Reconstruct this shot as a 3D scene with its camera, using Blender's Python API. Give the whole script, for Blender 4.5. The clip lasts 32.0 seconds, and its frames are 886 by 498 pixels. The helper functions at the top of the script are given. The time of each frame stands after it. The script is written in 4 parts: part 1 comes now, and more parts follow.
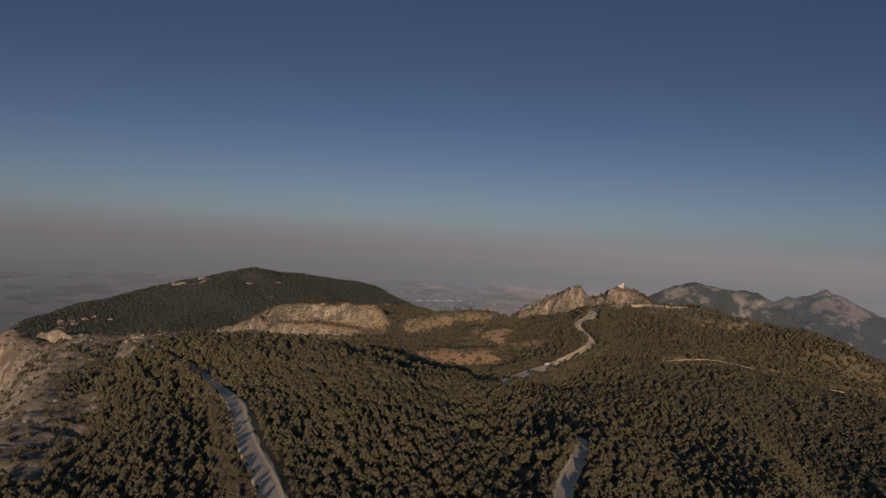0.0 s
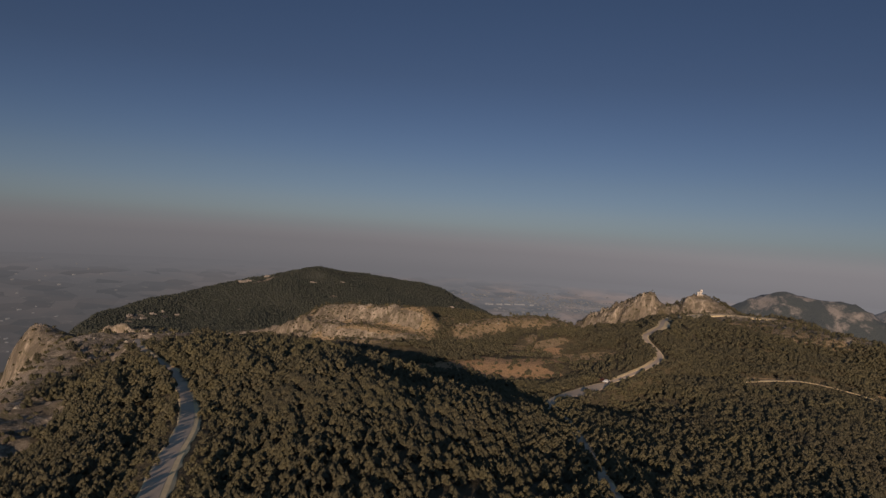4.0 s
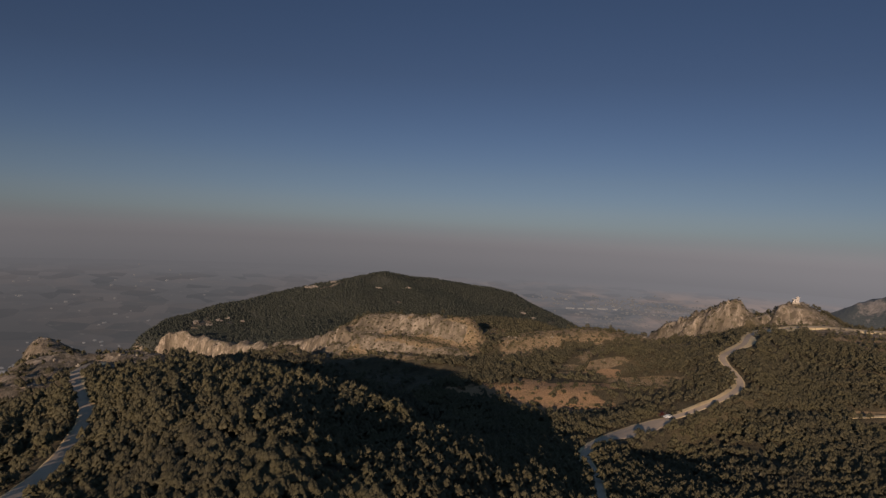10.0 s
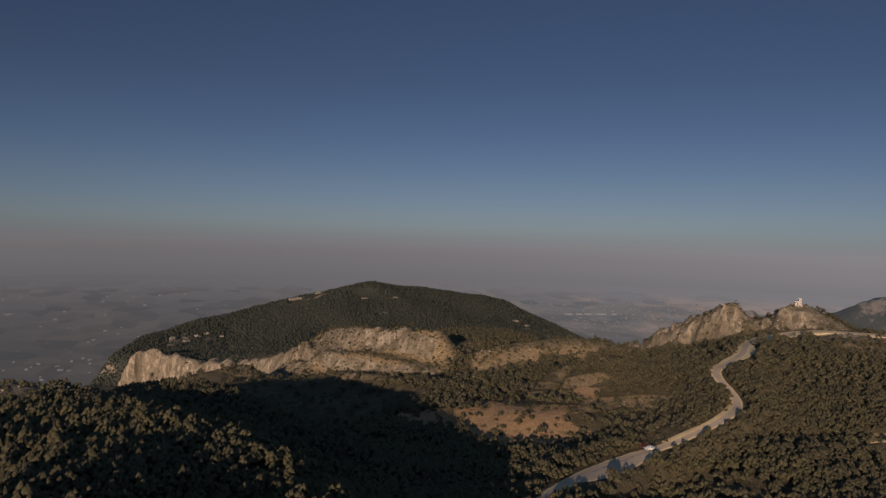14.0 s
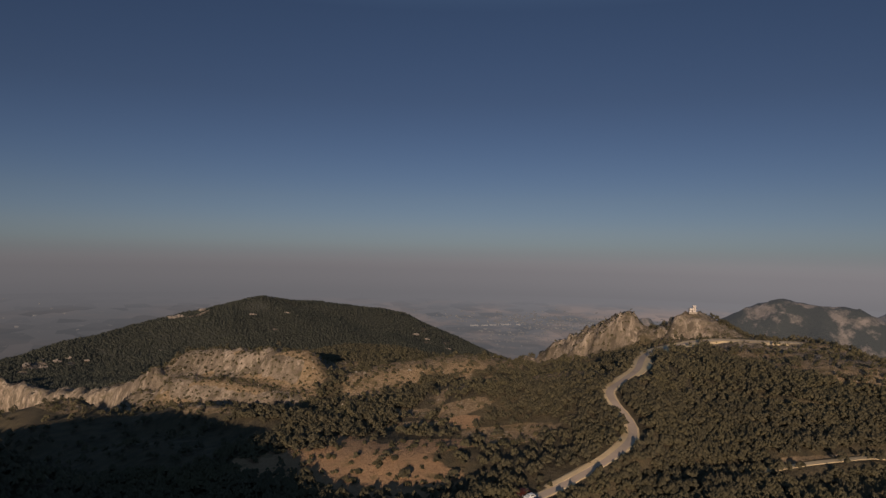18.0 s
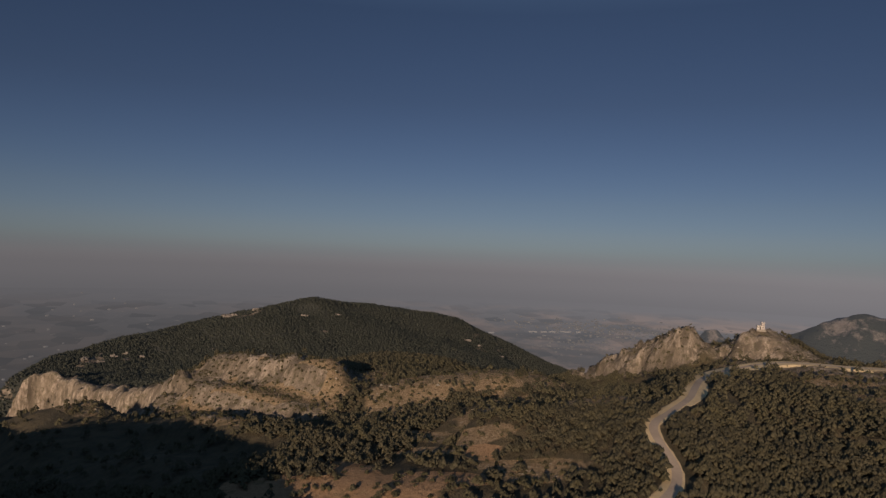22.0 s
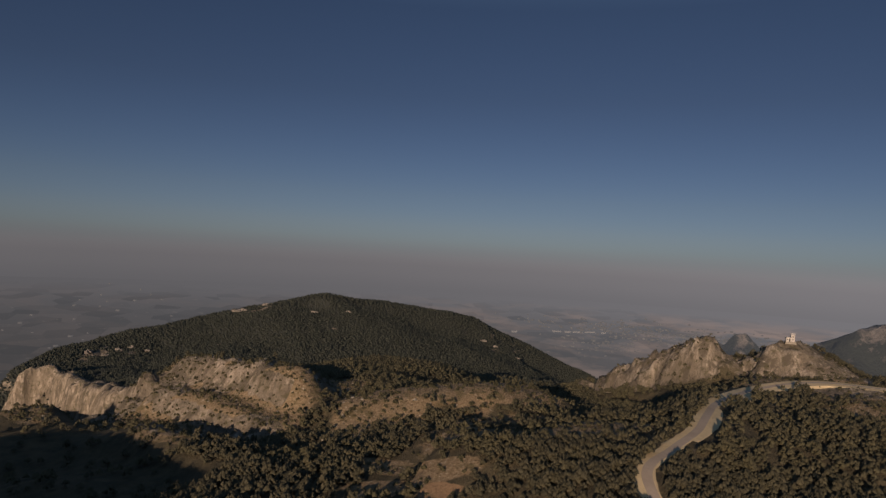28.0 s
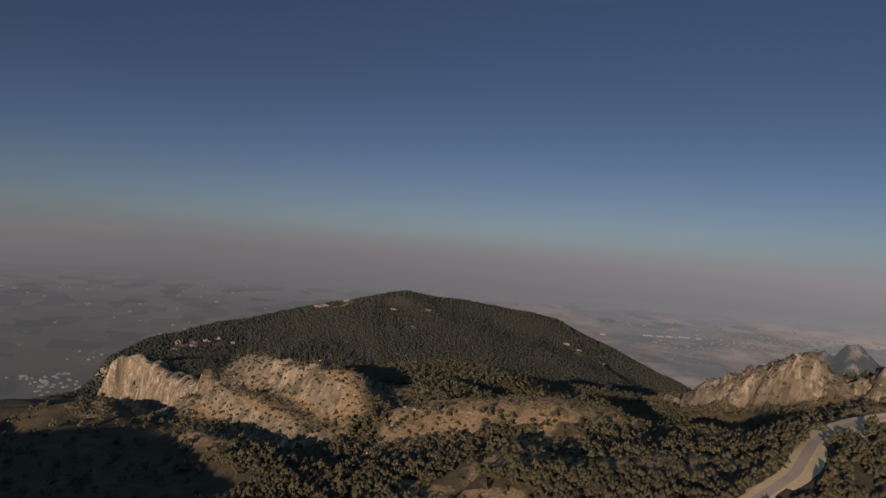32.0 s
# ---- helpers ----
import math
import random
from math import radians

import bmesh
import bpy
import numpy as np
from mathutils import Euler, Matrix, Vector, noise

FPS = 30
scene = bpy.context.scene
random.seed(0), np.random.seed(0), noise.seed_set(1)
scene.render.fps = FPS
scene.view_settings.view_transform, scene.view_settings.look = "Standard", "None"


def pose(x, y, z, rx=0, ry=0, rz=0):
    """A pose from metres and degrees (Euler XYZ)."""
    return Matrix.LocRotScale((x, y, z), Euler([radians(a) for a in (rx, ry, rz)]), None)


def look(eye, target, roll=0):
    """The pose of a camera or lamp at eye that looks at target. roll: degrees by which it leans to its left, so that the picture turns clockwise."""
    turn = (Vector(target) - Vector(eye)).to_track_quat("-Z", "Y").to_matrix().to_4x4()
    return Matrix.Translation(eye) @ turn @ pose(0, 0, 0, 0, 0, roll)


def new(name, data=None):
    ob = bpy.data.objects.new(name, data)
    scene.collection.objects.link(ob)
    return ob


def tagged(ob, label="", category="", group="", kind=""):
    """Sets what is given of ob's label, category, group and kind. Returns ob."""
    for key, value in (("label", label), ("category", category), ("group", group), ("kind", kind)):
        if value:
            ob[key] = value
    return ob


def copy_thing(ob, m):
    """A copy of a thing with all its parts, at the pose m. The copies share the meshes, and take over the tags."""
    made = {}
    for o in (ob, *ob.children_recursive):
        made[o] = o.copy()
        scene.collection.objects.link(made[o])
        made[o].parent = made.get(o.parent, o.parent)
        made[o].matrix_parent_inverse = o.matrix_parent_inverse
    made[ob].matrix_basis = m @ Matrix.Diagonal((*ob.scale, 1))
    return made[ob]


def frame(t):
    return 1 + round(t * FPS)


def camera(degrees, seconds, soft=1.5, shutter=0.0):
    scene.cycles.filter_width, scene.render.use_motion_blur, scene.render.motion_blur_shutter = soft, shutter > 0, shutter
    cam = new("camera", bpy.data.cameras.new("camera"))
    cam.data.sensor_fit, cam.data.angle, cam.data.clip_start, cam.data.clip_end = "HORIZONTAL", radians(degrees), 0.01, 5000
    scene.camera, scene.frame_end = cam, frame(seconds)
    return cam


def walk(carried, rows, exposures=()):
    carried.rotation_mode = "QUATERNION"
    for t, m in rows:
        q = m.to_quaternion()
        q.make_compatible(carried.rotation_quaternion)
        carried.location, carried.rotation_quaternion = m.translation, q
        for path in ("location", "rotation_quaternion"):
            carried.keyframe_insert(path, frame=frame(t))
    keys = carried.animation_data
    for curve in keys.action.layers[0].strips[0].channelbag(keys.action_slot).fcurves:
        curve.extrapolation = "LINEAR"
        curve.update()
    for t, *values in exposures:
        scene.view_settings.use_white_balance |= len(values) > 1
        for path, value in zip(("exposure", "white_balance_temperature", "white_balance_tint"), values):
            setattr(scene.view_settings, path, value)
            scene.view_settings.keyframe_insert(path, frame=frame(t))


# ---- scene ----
cam = camera(68, 32.0, soft=1.4)
PATH = [
    (0, pose(0.39, 1.01, 597.30, 88.247, -3.067, 15.369)),
    (0.5, pose(0.95, 6.79, 596.80, 88.230, -3.079, 15.604)),
    (1, pose(1.47, 12.59, 596.27, 88.345, -3.046, 15.838)),
    (1.5, pose(1.93, 18.45, 595.71, 88.233, -3.157, 16.147)),
    (2, pose(2.32, 24.40, 595.12, 88.198, -3.328, 16.404)),
    (2.5, pose(2.69, 30.44, 594.55, 88.176, -3.354, 17.193)),
    (3, pose(3.07, 36.49, 594.08, 88.118, -3.501, 19.326)),
    (3.5, pose(3.50, 42.44, 593.74, 88.155, -3.707, 20.688)),
    (5.5, pose(5.37, 62.69, 594.12, 87.714, -3.629, 25.058)),
    (6, pose(5.76, 68.19, 594.00, 87.682, -3.621, 25.561)),
    (6.5, pose(6.09, 73.68, 593.88, 87.659, -3.505, 26.278)),
    (7, pose(6.38, 79.15, 593.81, 87.593, -3.439, 26.654)),
    (7.5, pose(6.63, 84.59, 593.79, 87.654, -3.286, 27.069)),
    (8, pose(6.85, 89.95, 593.77, 87.670, -3.403, 27.446)),
    (8.5, pose(7.03, 95.20, 593.76, 87.750, -3.304, 28.013)),
    (9, pose(7.18, 100.33, 593.75, 87.827, -3.140, 28.396)),
    (9.5, pose(7.29, 105.40, 593.81, 87.820, -3.061, 28.758)),
    (10, pose(7.36, 110.45, 593.91, 87.986, -2.907, 29.109)),
    (10.5, pose(7.39, 115.53, 594.04, 88.098, -2.859, 29.433)),
    (11, pose(7.40, 120.66, 594.16, 88.169, -2.690, 29.799)),
    (11.5, pose(7.42, 125.98, 594.21, 88.231, -2.433, 30.151)),
    (12, pose(7.39, 131.66, 594.11, 88.258, -2.109, 30.503)),
    (12.5, pose(7.25, 137.89, 593.80, 88.298, -1.970, 30.869)),
    (13, pose(6.91, 144.71, 593.22, 88.459, -1.788, 30.856)),
    (13.5, pose(6.40, 152.00, 592.44, 88.606, -1.668, 30.111)),
    (14, pose(5.82, 159.48, 591.57, 88.717, -1.583, 29.009)),
    (14.5, pose(5.24, 166.87, 590.69, 88.966, -1.502, 28.607)),
    (16.5, pose(2.00, 194.05, 588.93, 89.562, -1.159, 24.041)),
    (17, pose(1.94, 200.25, 588.48, 89.725, -1.063, 23.764)),
    (17.5, pose(2.11, 206.07, 588.13, 89.886, -1.084, 23.079)),
    (18, pose(2.42, 211.49, 587.89, 90.017, -1.149, 21.008)),
    (18.5, pose(2.81, 216.54, 587.77, 90.054, -1.299, 20.735)),
    (19, pose(3.22, 221.24, 587.75, 90.207, -1.609, 20.878)),
    (19.5, pose(3.59, 225.64, 587.81, 90.193, -1.881, 21.023)),
    (20, pose(3.90, 229.71, 587.96, 90.349, -2.181, 21.208)),
    (20.5, pose(4.21, 233.48, 588.19, 90.349, -2.189, 21.514)),
    (21, pose(4.50, 237.04, 588.46, 90.248, -2.288, 23.456)),
    (21.5, pose(4.77, 240.62, 588.76, 90.232, -2.195, 26.428)),
    (22, pose(4.95, 244.37, 589.02, 90.179, -2.244, 26.419)),
    (22.5, pose(5.04, 248.32, 589.22, 90.426, -2.382, 23.326)),
    (23, pose(5.09, 252.28, 589.35, 90.488, -2.570, 19.957)),
    (23.5, pose(5.12, 256.16, 589.43, 90.594, -2.793, 19.343)),
    (24, pose(5.18, 259.91, 589.52, 90.499, -2.800, 21.890)),
    (24.5, pose(5.20, 263.60, 589.62, 90.586, -2.834, 22.199)),
    (25, pose(5.15, 267.29, 589.70, 90.465, -2.860, 22.555)),
    (25.5, pose(5.02, 271.01, 589.74, 90.381, -2.969, 22.815)),
    (27.5, pose(6.05, 285.76, 590.17, 89.810, -3.149, 26.608)),
    (28, pose(6.15, 289.15, 590.25, 89.781, -3.165, 28.807)),
    (28.5, pose(6.26, 292.44, 590.34, 89.472, -3.353, 30.940)),
    (29, pose(6.33, 295.72, 590.47, 89.444, -3.242, 31.651)),
    (29.5, pose(6.31, 299.08, 590.64, 89.482, -3.396, 32.570)),
    (30, pose(6.13, 302.52, 590.83, 89.392, -3.564, 32.935)),
    (30.5, pose(5.82, 306.02, 591.05, 89.370, -3.812, 33.213)),
    (31, pose(5.42, 309.47, 591.27, 89.420, -3.797, 33.866)),
    (31.5, pose(4.94, 312.87, 591.48, 89.384, -3.905, 34.211)),
    (32, pose(4.40, 316.22, 591.69, 89.142, -3.962, 36.565)),
]
walk(cam, PATH, ((0, -0.04), (13, -0.04), (19, -0.14), (25, -0.18), (29, -0.2), (30.5, -0.05), (32, 0.08)))

# ---- world, sun and exposure ----
SUN_AZIMUTH, SUN_HEIGHT = 167.5, 11.2
sun_way = Vector((math.sin(radians(SUN_AZIMUTH)) * math.cos(radians(SUN_HEIGHT)),
                  math.cos(radians(SUN_AZIMUTH)) * math.cos(radians(SUN_HEIGHT)), math.sin(radians(SUN_HEIGHT))))
sun = new("sun", bpy.data.lights.new("sun", "SUN"))
sun.data.energy, sun.data.angle, sun.data.color = 5.0, radians(0.6), (1.0, 0.755, 0.565)
sun.matrix_world = look(sun_way * 1000, (0, 0, 0))

world = bpy.data.worlds.new("sky")
scene.world = world
world.use_nodes = True
wn, wl = world.node_tree.nodes, world.node_tree.links
wn.clear()
sky = wn.new("ShaderNodeTexSky")
sky.sky_type, sky.sun_disc = "NISHITA", False
sky.sun_elevation, sky.sun_rotation = radians(SUN_HEIGHT), radians(SUN_AZIMUTH)
sky.altitude, sky.air_density, sky.dust_density, sky.ozone_density = 1500, 1.0, 0.2, 2.5
sky_level = wn.new("ShaderNodeBackground")
sky_level.inputs["Strength"].default_value = 0.040
# the layer of dust that lies over the plain up to the height of the horizon
way = wn.new("ShaderNodeTexCoord")
split = wn.new("ShaderNodeSeparateXYZ")
wl.new(way.outputs["Generated"], split.inputs[0])
# sky tint by height; overhead, out of view, boosted to lift the shade
clear = wn.new("ShaderNodeValToRGB")
for spot, shade in ((0.0, (0.66, 0.78, 1.26)), (0.03, (0.76, 0.785, 1.13)), (0.075, (0.82, 0.77, 0.98)), (0.22, (0.76, 0.67, 0.78)), (0.34, (0.78, 0.70, 0.79)), (1.0, (5.2, 4.5, 3.7))):
    e = clear.color_ramp.elements[0] if spot == 0.0 else clear.color_ramp.elements[-1] if spot == 1.0 else clear.color_ramp.elements.new(spot)
    e.position, e.color = spot, (*shade, 1)
wl.new(split.outputs["Z"], clear.inputs["Fac"])
toned = wn.new("ShaderNodeMix")
toned.data_type, toned.blend_type = "RGBA", "MULTIPLY"
toned.inputs[0].default_value = 1.0
wl.new(sky.outputs[0], toned.inputs[6])
wl.new(clear.outputs["Color"], toned.inputs[7])
wl.new(toned.outputs[2], sky_level.inputs["Color"])
dust = wn.new("ShaderNodeValToRGB")
dust.color_ramp.interpolation = "EASE"
for spot, shade in ((0.0, (0.105, 0.10, 0.10)), (0.463, (0.158, 0.151, 0.161)), (0.482, (0.184, 0.173, 0.182)), (0.495, (0.217, 0.200, 0.207)), (1.0, (0.217, 0.200, 0.207))):
    e = dust.color_ramp.elements[0] if spot == 0.0 else dust.color_ramp.elements[-1] if spot == 1.0 else dust.color_ramp.elements.new(spot)
    e.position, e.color = spot, (*shade, 1)
rise = wn.new("ShaderNodeMapRange")
rise.inputs["From Min"].default_value, rise.inputs["From Max"].default_value = -1, 1
wl.new(split.outputs["Z"], rise.inputs["Value"])
wl.new(rise.outputs[0], dust.inputs["Fac"])
dust_level = wn.new("ShaderNodeBackground")
wl.new(dust.outputs["Color"], dust_level.inputs["Color"])
toward = wn.new("ShaderNodeMapRange")
for key, value in (("From Min", -0.85), ("From Max", 0.05), ("To Min", 0.84), ("To Max", 1.22)):
    toward.inputs[key].default_value = value
wl.new(split.outputs["X"], toward.inputs["Value"])
wl.new(toward.outputs[0], dust_level.inputs["Strength"])
edge = wn.new("ShaderNodeMapRange")
edge.interpolation_type = "SMOOTHSTEP"
edge.inputs["From Min"].default_value, edge.inputs["From Max"].default_value = -0.030, 0.012
wl.new(split.outputs["Z"], edge.inputs["Value"])
both = wn.new("ShaderNodeMixShader")
wl.new(edge.outputs[0], both.inputs[0])
wl.new(dust_level.outputs[0], both.inputs[1])
wl.new(sky_level.outputs[0], both.inputs[2])
wl.new(both.outputs[0], wn.new("ShaderNodeOutputWorld").inputs["Surface"])


# ---- materials ----
class Mat:
    """A node material with a few short cuts."""

    def __init__(self, name, rough=0.85, metal=0.0):
        self.m = bpy.data.materials.new(name)
        self.m.use_nodes = True
        self.t = self.m.node_tree
        self.b = self.t.nodes["Principled BSDF"]
        self.b.inputs["Roughness"].default_value, self.b.inputs["Metallic"].default_value = rough, metal
        self.b.inputs["Specular IOR Level"].default_value = 0.25
        self.at = self.node("ShaderNodeNewGeometry").outputs["Position"]

    def node(self, kind, **values):
        n = self.t.nodes.new(kind)
        for k, v in values.items():
            if k.startswith("_"):
                n.inputs[k[1:].replace("_", " ")].default_value = v
        return n

    def link(self, a, b):
        self.t.links.new(a, b)

    def noise(self, scale, detail=6, rough=0.6, stretch=None):
        n = self.node("ShaderNodeTexNoise", _Scale=scale, _Detail=detail, _Roughness=rough)
        if stretch:
            mp = self.node("ShaderNodeMapping", _Scale=stretch)
            self.link(self.at, mp.inputs[0])
            self.link(mp.outputs[0], n.inputs["Vector"])
        else:
            self.link(self.at, n.inputs["Vector"])
        return n.outputs["Fac"]

    def steps(self, fac, *stops):
        r = self.node("ShaderNodeValToRGB")
        while len(r.color_ramp.elements) < len(stops):
            r.color_ramp.elements.new(0.5)
        for e, (p, c) in zip(r.color_ramp.elements, stops):
            e.position, e.color = p, (*c, 1) if len(c) == 3 else c
        self.link(fac, r.inputs[0])
        return r.outputs[0]

    def mix(self, fac, a, b, how="MIX"):
        n = self.node("ShaderNodeMix")
        n.data_type, n.blend_type = "RGBA", how
        for src, socket in ((fac, n.inputs[0]), (a, n.inputs[6]), (b, n.inputs[7])):
            if isinstance(src, (int, float)):
                socket.default_value = src
            elif isinstance(src, tuple):
                socket.default_value = (*src, 1)
            else:
                self.link(src, socket)
        return n.outputs[2]

    def maths(self, how, a, b):
        n = self.node("ShaderNodeMath")
        n.operation = how
        for src, socket in ((a, n.inputs[0]), (b, n.inputs[1])):
            if isinstance(src, (int, float)):
                socket.default_value = src
            else:
                self.link(src, socket)
        return n.outputs[0]

    def field(self, name):
        n = self.node("ShaderNodeAttribute")
        n.attribute_name = name
        return n.outputs["Fac"]

    def bump(self, height, strength, distance):
        n = self.node("ShaderNodeBump", _Strength=strength, _Distance=distance)
        self.link(height, n.inputs["Height"])
        self.link(n.outputs[0], self.b.inputs["Normal"])

    def colour(self, c):
        if isinstance(c, tuple):
            self.b.inputs["Base Color"].default_value = (*c, 1)
        else:
            self.link(c, self.b.inputs["Base Color"])
        return self


def ground_material():
    m = Mat("mountain_ground", 0.95)
    fine, mid, wide = m.noise(0.9, 8, 0.7), m.noise(0.16, 6, 0.6), m.noise(0.03, 4, 0.5)
    floor_ = m.steps(mid, (0.3, (0.055, 0.047, 0.029)), (0.7, (0.115, 0.092, 0.054)))
    straw = m.steps(fine, (0.32, (0.135, 0.095, 0.053)), (0.50, (0.24, 0.172, 0.101)), (0.72, (0.37, 0.287, 0.186)))
    straw = m.mix(m.steps(mid, (0.52, (0, 0, 0)), (0.61, (0.85, 0.85, 0.85))), straw, (0.125, 0.098, 0.05))
    soil = m.steps(fine, (0.3, (0.23, 0.142, 0.078)), (0.7, (0.38, 0.245, 0.138)))
    soil = m.mix(m.steps(mid, (0.58, (0, 0, 0)), (0.68, (0.8, 0.8, 0.8))), soil, (0.15, 0.115, 0.055))
    crack = m.noise(0.35, 9, 0.75, (1.0, 1.0, 0.35))
    stone = m.steps(crack, (0.34, (0.085, 0.068, 0.048)), (0.46, (0.225, 0.18, 0.134)), (0.57, (0.375, 0.31, 0.242)), (0.72, (0.56, 0.48, 0.395)))
    stone = m.mix(m.steps(wide, (0.42, (0, 0, 0)), (0.6, (0.45, 0.45, 0.45))), stone, (0.29, 0.24, 0.18))
    stone = m.mix(m.steps(m.noise(0.075, 7, 0.72, (1.0, 1.0, 0.4)), (0.44, (0, 0, 0)), (0.53, (0.7, 0.7, 0.7))), stone, (0.13, 0.105, 0.075))
    stone = m.mix(m.steps(m.noise(0.14, 6, 0.7, (1.0, 1.0, 0.16)), (0.50, (0, 0, 0)), (0.57, (0.85, 0.85, 0.85))), stone, (0.10, 0.082, 0.06))
    stone = m.mix(m.steps(m.noise(0.25, 6, 0.7), (0.54, (0, 0, 0)), (0.62, (0.8, 0.8, 0.8))), stone, (0.085, 0.075, 0.04))
    ragged = m.maths("MULTIPLY", m.maths("SUBTRACT", mid, 0.5), 0.9)

    def patch(name):
        return m.steps(m.maths("ADD", m.field(name), ragged), (0.42, (0, 0, 0)), (0.58, (1, 1, 1)))

    straw = m.mix(m.steps(m.noise(0.45, 5, 0.75), (0.60, (0, 0, 0)), (0.67, (0.9, 0.9, 0.9))), straw, (0.40, 0.35, 0.285))
    # under the hill wood the floor turns to one darker grey-green
    floor_ = m.mix(m.field("hill_floor"), floor_, (0.046, 0.049, 0.042))
    c = m.mix(patch("straw"), floor_, straw)
    c = m.mix(patch("soil"), c, soil)
    c = m.mix(patch("stone"), c, stone)
    m.bump(m.maths("ADD", crack, m.maths("MULTIPLY", fine, 0.4)), 0.9, 1.2)
    return m.colour(c).m


def leaf_material(name, dark, light, dry=0.5):
    m = Mat(name, 0.75)
    per = m.node("ShaderNodeNewGeometry").outputs["Random Per Island"]
    whole = m.node("ShaderNodeObjectInfo").outputs["Random"]
    c = m.mix(per, dark, light)
    c = m.mix(m.steps(m.noise(2.5, 5, 0.8), (0.35, (0, 0, 0)), (0.7, (1, 1, 1))), c, tuple(0.65 * v for v in dark))
    c = m.mix(m.maths("MULTIPLY", whole, 0.3), c, (0.12, 0.105, 0.05))
    c = m.mix(m.steps(m.noise(0.03, 4), (0.45, (0, 0, 0)), (0.65, (dry, dry, dry))), c, (0.11, 0.095, 0.045))
    m.bump(m.noise(5.0, 6, 0.8), 1.0, 0.3)
    return m.colour(c).m


GROUND = ground_material()
LEAF = leaf_material("pine_foliage", (0.060, 0.054, 0.033), (0.124, 0.106, 0.065))
# dark pine green, greyed so that distance haze is in the leaf colour
LEAF_FAR_HAZED = leaf_material("hill_foliage_hazed", (0.047, 0.053, 0.042), (0.064, 0.070, 0.056), 0.0)
SHRUB = leaf_material("shrub_foliage", (0.05, 0.045, 0.022), (0.12, 0.10, 0.05))


def plain_coat(name, tone, rough=0.8, scale=0.8, spread=0.35, metal=0.0):
    m = Mat(name, rough, metal)
    c = m.mix(m.noise(scale, 6, 0.7), tuple(v * (1 - spread) for v in tone), tuple(min(0.95, v * (1 + spread)) for v in tone))
    c = m.mix(m.steps(m.noise(scale * 0.12, 4), (0.5, (0, 0, 0)), (0.7, (0.5, 0.5, 0.5))), c, tuple(v * 0.7 for v in tone))
    m.bump(m.noise(scale * 4, 5, 0.7), 0.5, 0.05)
    return m.colour(c).m


BARK = plain_coat("bark", (0.10, 0.07, 0.045), 0.9, 3.0)
ASPHALT = plain_coat("old_asphalt", (0.43, 0.342, 0.262), 0.9, 0.7, 0.18)
GRAVEL = plain_coat("pale_gravel", (0.60, 0.465, 0.275), 0.95, 0.8, 0.28)
STONE = plain_coat("limestone", (0.27, 0.235, 0.19), 0.92, 0.9, 0.35)


# ---- the lie of the land: break lines, each a run of x, y, height ----
LEFT_ROAD = [(-30, 60, 550), (-44, 84, 549.5), (-58, 105, 549), (-77, 129, 547), (-92, 149, 545.5), (-105, 167, 544), (-124, 188, 541), (-140, 203, 540),
             (-156, 216, 540), (-184, 230, 541), (-197, 240, 541), (-215, 258, 538)]
MAIN_ROAD = [(8, 80, 551), (-4, 110, 548.5), (-8, 134, 546), (-6, 167, 545), (-10, 182, 543), (-19, 222, 535), (-27, 249, 532), (-40, 290, 526), (-50, 313, 524),
             (-52, 335, 522), (-49, 361, 520), (-43, 378, 520), (-33, 392, 522), (-18, 415, 528), (-16, 438, 530), (-26.5, 464, 535),
             (-24, 487, 536), (-20.5, 510, 536.8), (-20.5, 533, 537), (-20.5, 560, 536), (-16.5, 588, 535), (-10, 622, 533), (3, 641, 534.5), (20, 653, 535.5), (42, 652, 536), (64, 662, 535.5)]
LAY_BY = [(-53.5, 343, 521.2), (-49, 358, 520.4), (-44, 374, 520.2), (-38, 386, 521.2)]
LAY_BY_TOP = [(-21.5, 498, 536.4), (-20.3, 522, 536.9), (-20.5, 550, 536.5)]
TRACK = [(-25, 402, 523), (-5, 412, 521), (9, 430, 519), (33, 454, 519), (49, 468, 519), (67, 485, 517), (95, 493, 512), (130, 492, 505), (169, 497, 499), (240, 520, 476)]
BRINK = [(-318, 535, 506), (-360, 563, 492), (-402, 588, 480), (-434, 602, 472), (-445, 616, 464), (-520, 654, 450), (-621, 696, 434), (-690, 724, 425), (-735, 742, 421), (-748, 733, 431),
         (-762, 718, 424), (-772, 720, 408)]
FOOT = [(-312, 523, 493), (-350, 545, 474), (-397, 572, 462), (-424, 583, 458), (-450, 598, 440), (-500, 622, 424), (-600, 668, 398), (-700, 706, 378), (-738, 716, 376), (-756, 702, 372), (-785, 702, 366), (-820, 716, 355)]
CRAG = [(-225, 262, 535), (-247, 285, 533.5), (-290, 300, 521), (-319, 316, 514), (-345, 320, 515), (-362, 322, 519), (-378, 324, 508)]
BREAKS = []
BREAKS += [
    [(p[0], p[1], p[2]) for p in LEFT_ROAD], [(p[0], p[1], p[2]) for p in MAIN_ROAD], [(p[0], p[1], p[2]) for p in TRACK], [(p[0] - 3, p[1] + 11, p[2] + 3.5) for p in TRACK[3:]],
    [(p[0] + 4, p[1] - 12, p[2] - 4.5) for p in TRACK[3:]],
]
